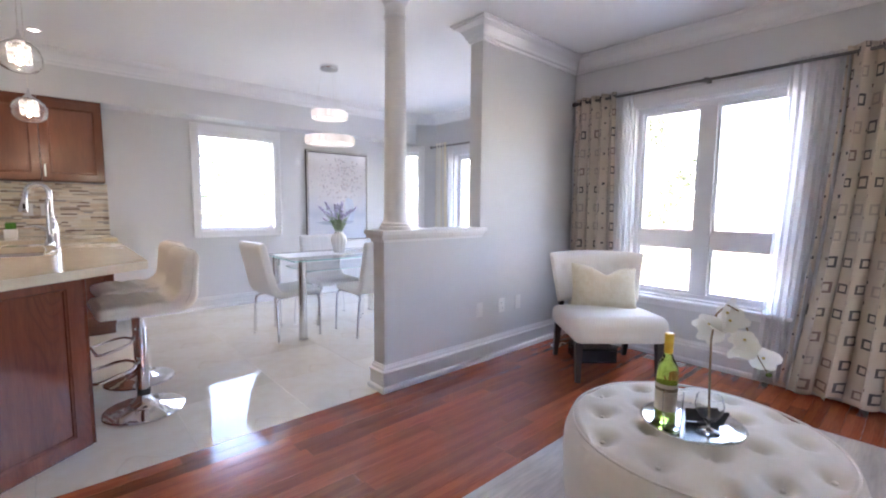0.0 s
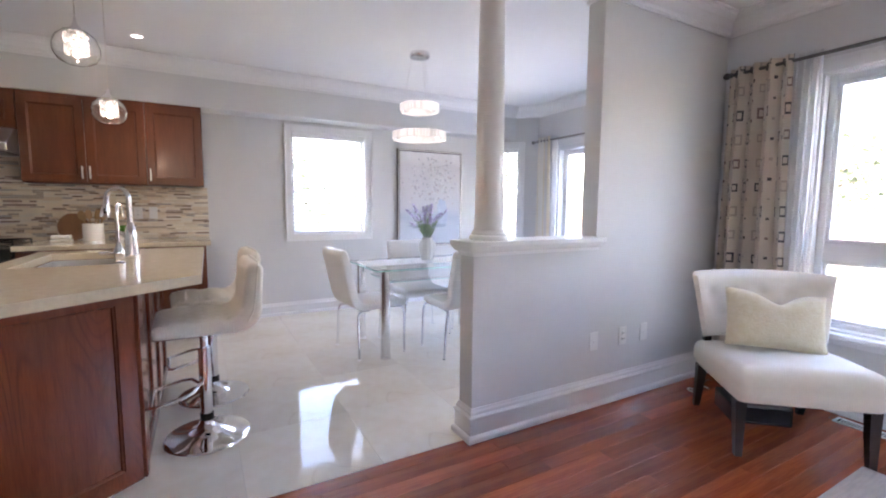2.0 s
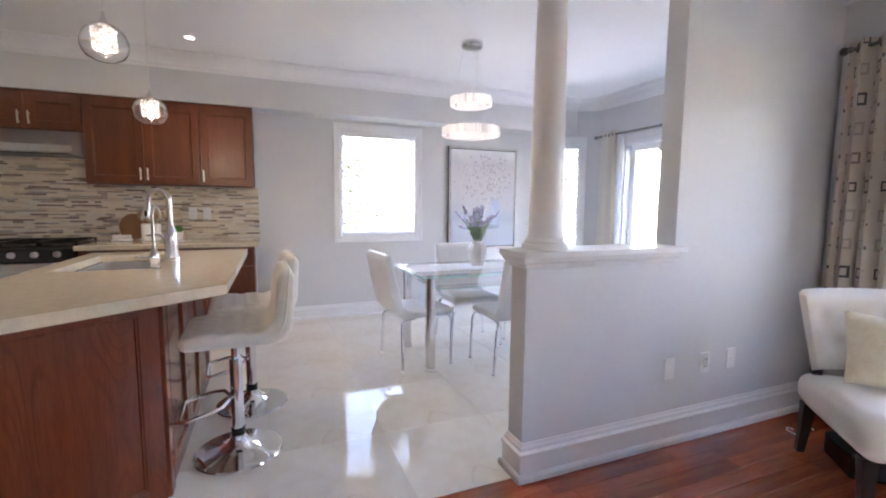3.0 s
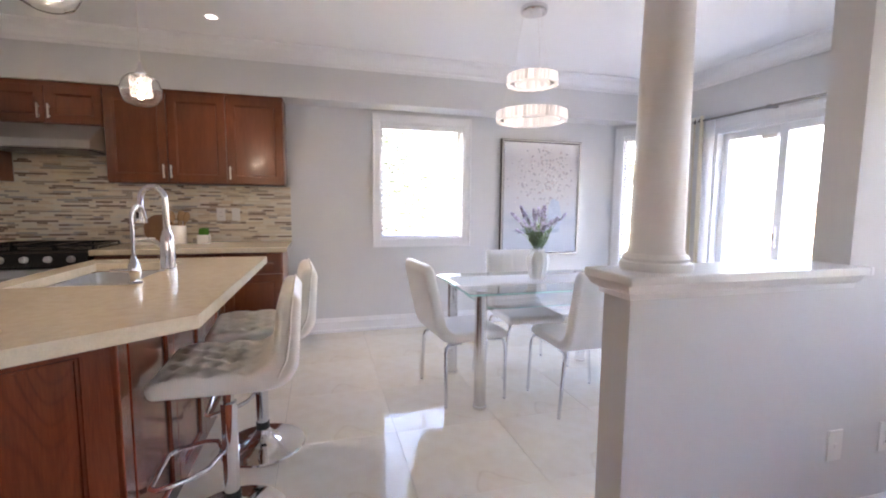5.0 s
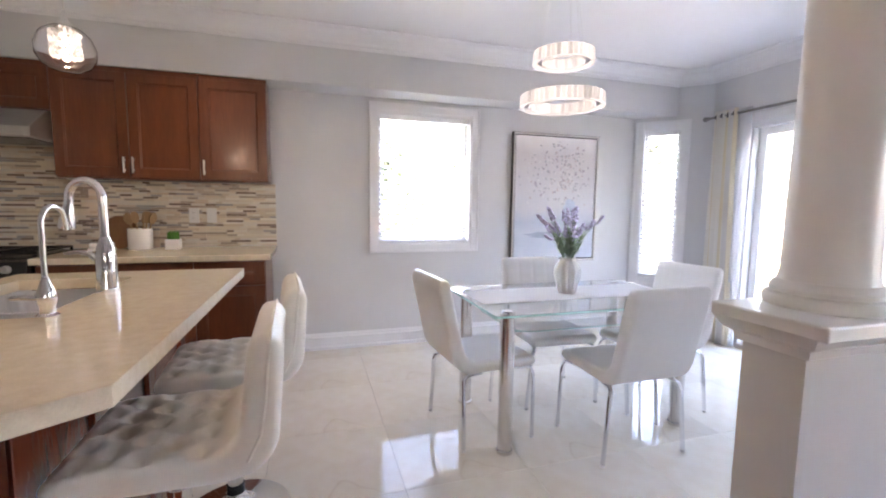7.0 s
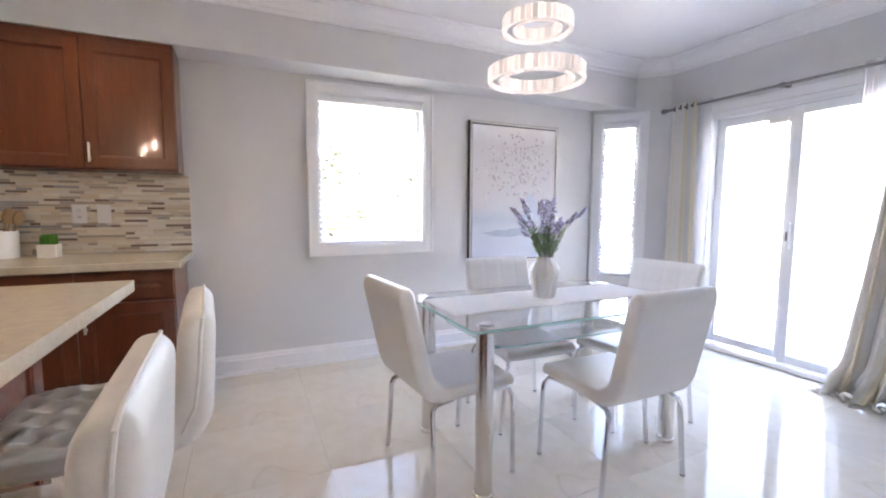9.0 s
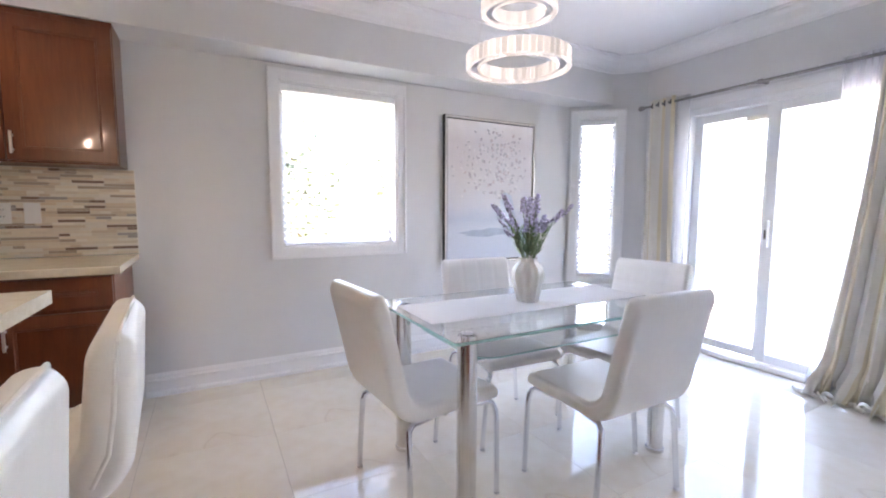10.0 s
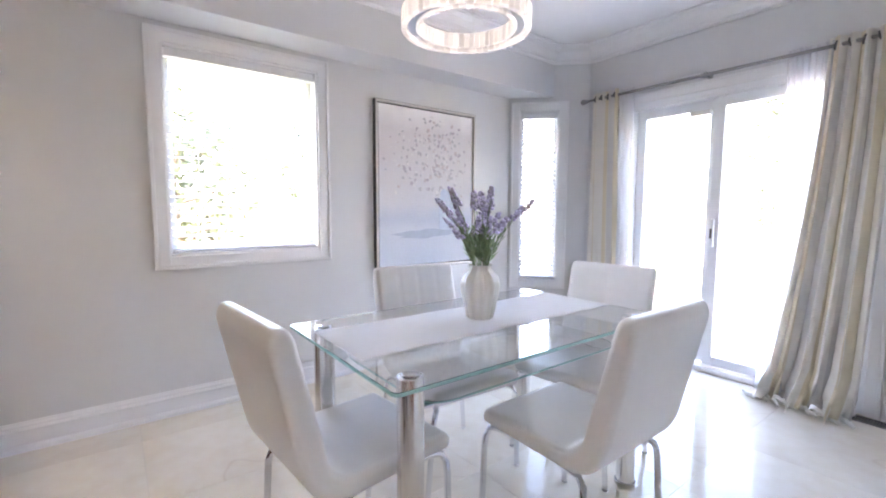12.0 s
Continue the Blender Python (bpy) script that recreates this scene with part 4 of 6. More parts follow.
for _ in range(420):
    x, y, a, h = rng.uniform(-0.034, 0.034), rng.uniform(-0.034, 0.034), rng.uniform(0, 6.3), rng.uniform(0.055, 0.078)
    dx, dy = 0.0016 * math.cos(a), 0.0016 * math.sin(a)
    lx, ly = rng.uniform(-0.008, 0.008), rng.uniform(-0.008, 0.008)
    v = [bm.verts.new(c) for c in ((x - dx, y - dy, 0.066), (x + dx, y + dy, 0.066), (x + dx + lx * 0.5, y + dy + ly * 0.5, 0.066 + h * 0.6), (x + lx, y + ly, 0.066 + h))]
    bm.faces.new((v[0], v[1], v[2], v[3]))
part("grass_tuft", bm, GRASSY, herb, "bright green blades")


def outlet(label, m, kind="duplex"):
    ob = thing("wall_outlet" if kind != "switch" else "light_switch", label, "outlet" if kind != "switch" else "switch", m)
    part("plate", box(BM(), (-0.036, -0.006, -0.058), (0.036, 0.0, 0.058), 0.002), PLASTIC, ob)
    if kind == "duplex":
        for z in (-0.02, 0.02):
            s = part("socket", box(BM(), (-0.014, -0.009, z - 0.014), (0.014, -0.0062, z + 0.014), 0.003), PLASTIC, ob)
            for u in (-0.006, 0.006):
                part("slot", box(BM(), (u - 0.0012, -0.0096, z - 0.004), (u + 0.0012, -0.0091, z + 0.006)), BLACK, s)
    elif kind == "switch":
        part("rocker", box(BM(), (-0.016, -0.0095, -0.032), (0.016, -0.0062, 0.032), 0.002), PLASTIC, ob)
    else:
        part("jack", box(BM(), (-0.008, -0.0085, -0.008), (0.008, -0.0062, 0.008), 0.002), PLASTIC, ob)
    return ob


for x, k in ((0.303, "duplex"), (0.428, "switch")):
    outlet("white switch plate on the mosaic backsplash" if k == "switch" else "white electrical outlet on the mosaic backsplash", pose(x, BACK - 0.0105, 1.174), k)
for x, k in ((2.963, "jack"), (3.231, "duplex"), (3.443, "jack")):
    outlet("white outlet plate low on the half wall", pose(x, HALF0 - 0.0003, 0.418), k)
outlet("white light switch beside the patio door curtain", pose(SLIDE - 0.0003, 3.774, 1.33, 0, 0, -90), "switch")

# ---- island ----
ISL_TOP = 0.943
fd = Vector((-0.80, -0.60))
ISL_LEFT = -0.09
k0 = Vector((0.828, 3.165))
tip = (0.848, 4.685)
left_c = tuple(k0 + (ISL_LEFT - k0.x) / fd.x * fd)
SX0, SX1, SY0, SY1 = 0.01, 0.422, 3.765, 4.49     # the sink's cut-out


bm = BM()
# the slab round the sink cut-out, in four convex pieces that meet at the cut-out's edges
edge = lambda y: k0.x + (tip[0] - k0.x) * (y - k0.y) / (tip[1] - k0.y)
rows = [([(ISL_LEFT, SY1), (edge(SY1), SY1), tip, (ISL_LEFT, 4.69)]), ([(SX1, SY0), (edge(SY0), SY0), (edge(SY1), SY1), (SX1, SY1)]), ([(ISL_LEFT, SY0), (SX0, SY0), (SX0, SY1), (ISL_LEFT, SY1)]), ([left_c, tuple(k0), (edge(SY0), SY0), (ISL_LEFT, SY0)])]
for poly in rows:
    prism(bm, poly, ISL_TOP - 0.042, ISL_TOP)
bmesh.ops.remove_doubles(bm, verts=bm.verts[:], dist=0.0005)
island_top = tagged(link("countertop", bm, QUARTZ), "angled beige quartz island countertop with an undermount sink", "countertop")

island = thing("kitchen_island", "dark cherry panelled kitchen island with an angled end", "kitchen island", pose(0, 0, 0))
b0 = Vector((0.552, 3.265))
b1 = b0 + 0.76 * fd
BZ = ISL_TOP - 0.0425
bm = BM()
side_far = Vector((0.560, 4.63))
prism(bm, [tuple(b0 + Vector((-0.02, 0.03))), (side_far.x - 0.02, side_far.y), (-0.06, 4.64), tuple(b1 + Vector((0.02, 0.035)))], 0.0, BZ - 0.22)
prism(bm, [tuple(b0 + Vector((-0.02, 0.03))), (side_far.x - 0.02, side_far.y), (0.45, 4.63), (0.45, 3.26)], BZ - 0.2199, BZ)
part("body", bm, OAK, island)


def panel_on(parent, a, b, z0, z1, panels, name, stile=0.075, t=0.022, mat=OAK):
    """Framed panelling along a plan line from a to b, proud on its right-hand side; each framed panel is one part."""
    a, b = Vector(a), Vector(b)
    L, ang = (b - a).length, math.degrees(math.atan2(b.y - a.y, b.x - a.x))
    w = L / panels
    for k in range(panels):
        bm = panel_door(BM(), k * w + 0.001, (k + 1) * w - 0.001, z0, z1, 0.004, t, stile)
        bmesh.ops.transform(bm, matrix=pose(a.x, a.y, 0, 0, 0, ang), verts=bm.verts[:])
        part(name, bm, mat, parent)


panel_on(island, tuple(b1), tuple(b0), 0.004, BZ, 1, "front_panel", stile=0.075)
panel_on(island, (b0.x + 0.004, b0.y + 0.08), tuple(side_far), 0.03, BZ, 3, "side_panel", stile=0.07)
bm = BM()
box(bm, (-0.028, -0.028, 0.004), (0.024, 0.045, BZ), 0.005, pose(b0.x, b0.y + 0.02, 0, 0, 0, 0))
part("corner_post", bm, OAK, island)

sink = thing("kitchen_sink", "stainless steel double-bowl undermount sink", "sink", pose(0, 0, ISL_TOP))
for y0, y1 in ((SY0 + 0.006, 4.03), (4.06, SY1 - 0.006)):
    bm = BM()
    x0, x1, dz = SX0 + 0.006, SX1 - 0.006, -0.19
    o = rounded([(x0, y0), (x1, y0), (x1, y1), (x0, y1)], 0.05, 5)
    t1 = [bm.verts.new((x, y, -0.0435)) for x, y in o]
    i2 = [bm.verts.new((x + (0.5 * (x0 + x1) - x) * 0.08, y + (0.5 * (y0 + y1) - y) * 0.08, dz + 0.03)) for x, y in o]
    i3 = [bm.verts.new((x + (0.5 * (x0 + x1) - x) * 0.22, y + (0.5 * (y0 + y1) - y) * 0.22, dz)) for x, y in o]
    for a, b in ((t1, i2), (i2, i3)):
        for k in range(len(o)):
            bm.faces.new((a[k], a[(k + 1) % len(o)], b[(k + 1) % len(o)], b[k]))
    bm.faces.new(i3)
    part("bowl", bm, STEEL, sink, smooth=True)
part("divider", box(BM(), (SX0 + 0.001, 4.0305, -0.06), (SX1 - 0.001, 4.0595, -0.043), 0.004), STEEL, sink)
for y in (3.9, 4.27):
    part("drain", lathe(BM(), [(0, 0.003), (0.03, 0.003), (0.042, 0.006), (0.044, 0)], 24, (0.21, y, -0.189)), CHROME, sink, smooth=True)

fau = thing("kitchen_faucet", "tall chrome pull-down kitchen faucet with a side lever", "faucet", pose(0.466, 4.122, ISL_TOP))
bm = BM()
lathe(bm, [(0, 0), (0.036, 0), (0.037, 0.006), (0.036, 0.02), (0.033, 0.08), (0.033, 0.12), (0.029, 0.16), (0.019, 0.195), (0.0155, 0.205)], 28)
part("body", bm, CHROME, fau, smooth=True)
arc = [(0, 0, 0.18), (0, 0, 0.32)] + [(-0.055 + 0.055 * math.cos(a), 0.012 - 0.012 * math.cos(a), 0.345 + 0.06 * math.sin(a)) for a in (math.pi * k / 12 for k in range(0, 12))] + [(-0.113, 0.025, 0.318)]
part("spout", tube(BM(), arc, 0.0145, 16), CHROME, fau, smooth=True)
bm = BM()
lathe(bm, [(0, -0.085), (0.025, -0.085), (0.027, -0.078), (0.024, -0.05), (0.017, -0.01), (0.0155, 0.0), (0, 0)], 24)
bmesh.ops.transform(bm, matrix=pose(-0.113, 0.025, 0.319, 2, 8, 0), verts=bm.verts[:])
head = part("spray_head", bm, CHROME, fau, smooth=True)
part("spray_button", box(BM(), (-0.124, -0.006, 0.255), (-0.112, 0.006, 0.288), 0.004), BLACK, head)
part("lever", tube(BM(), [(-0.028, 0, 0.125), (-0.05, 0.0, 0.145), (-0.085, 0.0, 0.152), (-0.125, 0.0, 0.146)], [0.013, 0.011, 0.008, 0.005], 12), CHROME, fau, smooth=True)
tap = thing("filter_faucet", "slim chrome drinking-water faucet", "faucet", pose(0.452, 3.765, ISL_TOP))
part("body", lathe(BM(), [(0, 0), (0.027, 0), (0.028, 0.006), (0.02, 0.012), (0.019, 0.03), (0.024, 0.045), (0.024, 0.07), (0.014, 0.095), (0.0085, 0.115)], 24), CHROME, tap, smooth=True)
arc = [(0, 0, 0.11), (0, 0, 0.26)] + [(0.12 * (0.052 - 0.052 * math.cos(a)), 0.97 * (0.052 - 0.052 * math.cos(a)), 0.265 + 0.052 * math.sin(a)) for a in (math.pi * k / 10 for k in range(0, 10))] + [(0.013, 0.105, 0.245)]
part("spout", tube(BM(), arc, 0.0075, 12), CHROME, tap, smooth=True)
part("lever", tube(BM(), [(-0.02, 0, 0.055), (-0.06, 0, 0.058), (-0.085, 0.0, 0.057)], [0.009, 0.008, 0.006], 10), CHROME, tap, smooth=True)


# ---- bar stools ----
def bar_stool(label, m):
    """Faces local +x. Chrome disc base, gas post, foot loop, tufted seat that runs on into the back."""
    ob = thing("bar_stool", label, "bar stool", m, group="stools at the island")
    prof = [(0, 0.0), (0.205, 0.0), (0.212, 0.006), (0.208, 0.014), (0.17, 0.022), (0.10, 0.034), (0.055, 0.055), (0.038, 0.085), (0.036, 0.10), (0, 0.10)]
    part("base", lathe(BM(), prof, 56), CHROME, ob, "polished chrome disc base", smooth=True)
    part("post", lathe(BM(), [(0, 0.10), (0.030, 0.10), (0.030, 0.50), (0, 0.50)], 28), CHROME, ob, smooth=True)
    part("collar", lathe(BM(), [(0.0305, 0.10), (0.034, 0.10), (0.034, 0.135), (0.0305, 0.135)], 28), BLACK, ob, smooth=True)
    part("piston", lathe(BM(), [(0, 0.5005), (0.02, 0.5005), (0.02, 0.59), (0, 0.59)], 20), CHROME, ob, smooth=True)
    loop = [(0.028, -0.012, 0.30), (0.06, -0.10, 0.295), (0.11, -0.13, 0.285), (0.22, -0.135, 0.262), (0.245, -0.11, 0.258), (0.245, 0.11, 0.258), (0.22, 0.135, 0.262), (0.11, 0.13, 0.285), (0.06, 0.10, 0.295), (0.028, 0.012, 0.30)]
    part("footrest", tube(BM(), loop, 0.0095, 10), CHROME, ob, smooth=True)
    part("mount_plate", box(BM(), (-0.09, -0.09, 0.5905), (0.09, 0.09, 0.606), 0.003), BLACK, ob)
    out = [(0.245, 0.595), (0.255, 0.645), (0.215, 0.675), (-0.10, 0.668), (-0.145, 0.71), (-0.165, 0.95), (-0.185, 1.000), (-0.225, 1.005), (-0.25, 0.965), (-0.235, 0.66), (-0.19, 0.602), (-0.12, 0.587)]
    out = [(x - 0.032, (z if z < 0.71 else 0.71 + 0.80 * (z - 0.71)) + 0.018) for x, z in out]
    out = rounded(out, [0.03, 0.03, 0.04, 0.06, 0.06, 0.05, 0.03, 0.03, 0.05, 0.09, 0.07, 0.05], 5)
    tufts = [(x, y) for i, x in enumerate((0.168, 0.103, 0.038, -0.027, -0.092)) for y in ((-0.13, -0.045, 0.045, 0.13) if i % 2 else (-0.175, -0.088, 0.0, 0.088, 0.175))]

    def dent(x, y, z, nx, nz):
        if nz > 0.55 and z < 0.72 and x > -0.15:
            near = min((x - a) ** 2 + (y - b) ** 2 for a, b in tufts)
            d = 0.026 * math.exp(-near / 0.0005)
            d += 0.009 * math.exp(-((math.sin(((x - 0.168) / 0.065 + y / 0.087) * math.pi)) ** 2) / 0.04) * 0.5 + 0.009 * math.exp(-((math.sin(((x - 0.168) / 0.065 - y / 0.087) * math.pi)) ** 2) / 0.04) * 0.5
            return d
        return 0.0

    part("cushion", cushion_sweep(out, 0.43, 0.028, step=0.014, wstep=0.014, dent=dent), CREAM, ob, smooth=True)
    # welt between the front cushion and the rear shell, up one side, across the top and down the other
    side = [(-0.197, 0.660), (-0.226, 0.720), (-0.238, 0.800), (-0.246, 0.900), (-0.252, 0.945)]
    line = [(x, -0.2165, z) for x, z in side] + [(-0.255, -0.198, 0.962), (-0.256, -0.1, 0.9655), (-0.256, 0.1, 0.9655), (-0.255, 0.198, 0.962)] + [(x, 0.2165, z) for x, z in side[::-1]]
    part("piping", tube(BM(), line, 0.0045, 8), CREAM, ob, smooth=True)
    return ob


stool = bar_stool("cream tufted faux-leather bar stool on a chrome disc base", pose(0.822, 3.547, 0, 0, 0, 182))
copy_thing(stool, pose(0.868, 4.112, 0, 0, 0, 184))

# ---- pendants over the island ----
LAMPGLOW = glow("lamp_glow", (1.0, 0.86, 0.66), 0.035)
CRYSTAL = lit_crystal("ring_crystal", (1.0, 0.96, 0.91), 0.014, single=True)
BEADS = lit_crystal("lit_crystal", (1.0, 0.92, 0.82), 0.025)


def pendant(label, x, y, z):
    ob = thing("pendant_lamp", label, "pendant lamp", pose(x, y, z), group="pendants over the island")
    q = 0.68
    g = part("globe", lathe(BM(), [(r * q, h * q * 1.2 - 0.008) for r, h in ((0.035, 0.085), (0.07, 0.078), (0.105, 0.05), (0.124, 0.005), (0.12, -0.035), (0.095, -0.07), (0.06, -0.085), (0.057, -0.083), (0.092, -0.067), (0.117, -0.034), (0.121, 0.005), (0.102, 0.048), (0.068, 0.0755), (0.035, 0.082))], 40), CLEAR, ob, "clear glass globe", smooth=True)
    g.visible_shadow = False
    part("cap", lathe(BM(), [(0, 0.115), (0.005, 0.115), (0.007, 0.095), (0.013, 0.08), (0.026, 0.067), (0.029, 0.0585), (0, 0.058)], 28), CHROME, ob, smooth=True)
    part("cord", tube(BM(), [(0, 0, 0.1155), (0, 0, CEILING - z - 0.021)], 0.002, 8), NICKEL, ob, smooth=True)
    part("ceiling_rose", lathe(BM(), [(0, -0.02), (0.05, -0.018), (0.06, -0.006), (0.06, 0), (0, 0)], 28, (0, 0, CEILING - z - 0.0005)), CHROME, ob, smooth=True)
    part("bulb", lathe(BM(), [(0, 0.045), (0.014, 0.04), (0.018, 0.015), (0.014, -0.02), (0, -0.028)], 18), LAMPGLOW, ob, smooth=True)
    cb = BM()
    rng = random.Random(5)
    for r in range(6):
        for k in range(16):
            a = 2 * math.pi * (k + 0.5 * (r % 2)) / 16
            w = 0.037 + rng.uniform(-0.002, 0.003)
            box(cb, (-0.0055, -0.004, -0.0055), (0.0055, 0.004, 0.0055), 0, pose(w * math.cos(a), w * math.sin(a), 0.040 - 0.0145 * r, rng.uniform(-25, 25), rng.uniform(-25, 25), math.degrees(a)))
    part("crystal_cluster", cb, BEADS, ob, "glittering crystal beads round the bulb")["kind"] = "stuff"
    lamp = new("bulb_light", bpy.data.lights.new("bulb_light", "POINT"))
    lamp.data.energy, lamp.data.color, lamp.data.shadow_soft_size = 0.13, (1.0, 0.84, 0.64), 0.008
    lamp.parent, lamp.location = ob, (0, 0, -0.04)
    return ob


pendant("clear glass globe pendant with crystals on a thin cord", 0.400, 3.40, 1.93)
pendant("clear glass globe pendant with crystals on a thin cord", 0.407, 4.08, 1.79)

# lit recessed spot
spot = new("recessed_light", bpy.data.lights.new("recessed_light", "SPOT"))
spot.data.energy, spot.data.color, spot.data.spot_size, spot.data.spot_blend, spot.data.shadow_soft_size = 0.6, (1.0, 0.88, 0.72), radians(112), 0.85, 0.03
spot.matrix_world = look((0.445, 5.376, CEILING - 0.012), (0.445, 5.376, 0))
pot = thing("ceiling_spotlight", "small round recessed ceiling light, lit", "ceiling light", pose(0.445, 5.376, CEILING))
part("trim_ring", lathe(BM(), [(0.036, -0.004), (0.046, -0.005), (0.05, 0.0), (0.036, 0)], 32), TRIM, pot, smooth=True)
part("lens", lathe(BM(), [(0, -0.002), (0.0355, -0.002), (0.0355, -0.001), (0, -0.001)], 28), glow("spot_glow", (1, 0.97, 0.92), 0.3), pot)

# ---- chandelier over the table ----
ch = thing("ring_chandelier", "chrome chandelier of two lit crystal rings on wires", "chandelier", pose(2.605, 4.575, 0))
part("canopy", lathe(BM(), [(0, -0.035), (0.085, -0.035), (0.09, -0.028), (0.09, 0), (0, 0)], 40, (0, 0, CEILING - 0.0005)), CHROME, ch, smooth=True)
for R, z in ((0.224, 1.891), (0.156, 2.137)):
    rg = part("ring", lathe(BM(), [(R - 0.034, 0.012), (R - 0.004, 0.012), (R - 0.004, 0.058), (R - 0.034, 0.058), (R - 0.034, 0.012)], 72, (0, 0, z - 0.035)), CHROME, ch, "chrome band", smooth=True)
    n = round(2 * math.pi * (R + 0.008) / 0.0285)
    me = bpy.data.meshes.new("crystal")
    cb = box(BM(), (-0.011, -0.0135, -0.0335), (0.011, 0.0135, 0.0335), 0.003, seg=1)
    cb.to_mesh(me), cb.free()
    me.materials.append(CRYSTAL)
    me2 = bpy.data.meshes.new("crystal")
    cb = box(BM(), (-0.006, -0.0105, -0.030), (0.006, 0.0105, 0.030), 0.002, seg=1)
    cb.to_mesh(me2), cb.free()
    me2.materials.append(CRYSTAL)
    for k in range(n):
        a = 2 * math.pi * k / n
        for q, mm in ((R + 0.008, me), (R - 0.041, me2)):
            c = new("crystal", mm)
            c.parent = rg
            c.matrix_basis = pose(q * math.cos(a), q * math.sin(a), z, 0, 0, math.degrees(a))
    for k in range(3):
        a = 2 * math.pi * k / 3 + 0.5 + R
        part("wire", tube(BM(), [((R - 0.02) * math.cos(a), (R - 0.02) * math.sin(a), z + 0.023), ((0.07) * math.cos(a), 0.07 * math.sin(a), CEILING - 0.035)], 0.0009, 6), NICKEL, ch)

# ---- dining table ----
tb = thing("dining_table", "clear glass dining table with chrome tube legs", "dining table", pose(0, 0, 0))
TX0, TX1, TY0, TY1 = 2.023, 3.34, 4.131, 4.917
bm = BM()
prism(bm, rounded([(TX0, TY0), (TX1, TY0), (TX1, TY1), (TX0, TY1)], 0.02, 4), 0.738, 0.75, 0.0015)
top = part("tabletop", bm, TOPGLASS, tb, "clear tempered glass top with green edges")
top.visible_shadow = False
bm = BM()
sweep(bm, rounded([(TX0, TY0), (TX1, TY0), (TX1, TY1), (TX0, TY1)], 0.02, 4)[::-1], [(0.0004, 0.7392), (0.0016, 0.7392), (0.0016, 0.7488), (0.0004, 0.7488)], closed=True)
part("glass_edge", bm, EDGEGLASS, tb, "green polished glass edge")
bm = BM()
o = rounded([(TX0 + 0.16, TY0 + 0.10), (TX1 - 0.16, TY0 + 0.10), (TX1 - 0.16, TY1 - 0.10), (TX0 + 0.16, TY1 - 0.10)], 0.12, 8)
prism(bm, o, 0.628, 0.634, 0.001)
sh = part("lower_shelf", bm, TOPGLASS, tb, "clear glass shelf under the top")
sh.visible_shadow = False
bm = BM()
sweep(bm, o[::-1], [(0.0004, 0.6285), (0.0014, 0.6285), (0.0014, 0.6335), (0.0004, 0.6335)], closed=True)
part("glass_edge", bm, EDGEGLASS, sh, "green polished glass edge")
for x in (TX0 + 0.10, TX1 - 0.11):
    for y in (TY0 + 0.09, TY1 - 0.095):
        lg = part("leg", lathe(BM(), [(0, 0.004), (0.041, 0.004), (0.043, 0.008), (0.043, 0.022), (0.0375, 0.026), (0.0375, 0.735), (0.034, 0.7375), (0, 0.7375)], 32, (x, y, 0)), SATIN, tb, "satin steel tube leg", smooth=True)
        part("glass_cap", lathe(BM(), [(0, 0.7503), (0.026, 0.7503), (0.026, 0.7525), (0.024, 0.754), (0, 0.754)], 28, (x, y, 0)), CHROME, lg, smooth=True)
        if abs(y - TY0) < 0.2:
            part("shelf_bracket", box(BM(), (x - 0.012, y + 0.03, 0.618), (x + 0.012 + (0.09 if x < 2.5 else 0), y + 0.06, 0.6275), 0.003), CHROME, lg)

runner = thing("table_runner", "plain white woven runner along the glass table", "table runner", pose(0, 0, 0))
CLOTH = material("white_cotton", (0.84, 0.83, 0.82), 0.85, var=0.03, scale=10, bump=0.25, bump_scale=420, sheen=0.2)
rng = random.Random(9)
xs = [2.062 + (3.325 - 2.062) * k / 60 for k in range(61)]
bm = BM()
lowe = [(x, 4.39 + 0.004 * math.sin(x * 31) + rng.uniform(-0.0025, 0.0025)) for x in xs]
high = [(x, 4.752 + 0.004 * math.sin(x * 27 + 1) + rng.uniform(-0.0025, 0.0025)) for x in xs[::-1]]
prism(bm, lowe + high, 0.7506, 0.7535)
part("cloth", bm, CLOTH, runner)

vase = thing("flower_vase", "ribbed white ceramic vase with lavender stems", "vase", pose(2.682, 4.565, 0.7536))
part("pot", lathe(BM(), [(0, 0.0), (0.05, 0.0), (0.055, 0.006), (0.066, 0.06), (0.079, 0.115), (0.080, 0.14), (0.070, 0.17), (0.05, 0.19), (0.044, 0.203), (0.047, 0.216), (0.043, 0.215), (0.040, 0.20), (0.06, 0.17), (0.03, 0.05), (0, 0.03)], 96, flute=12, depth=0.035), CERAMIC, vase, smooth=True)
STEM = material("sage_stem", (0.27, 0.37, 0.22), 0.7, island=0.25)
LAV = material("lavender_bloom", (0.56, 0.52, 0.70), 0.75, island=0.4)
rng = random.Random(21)
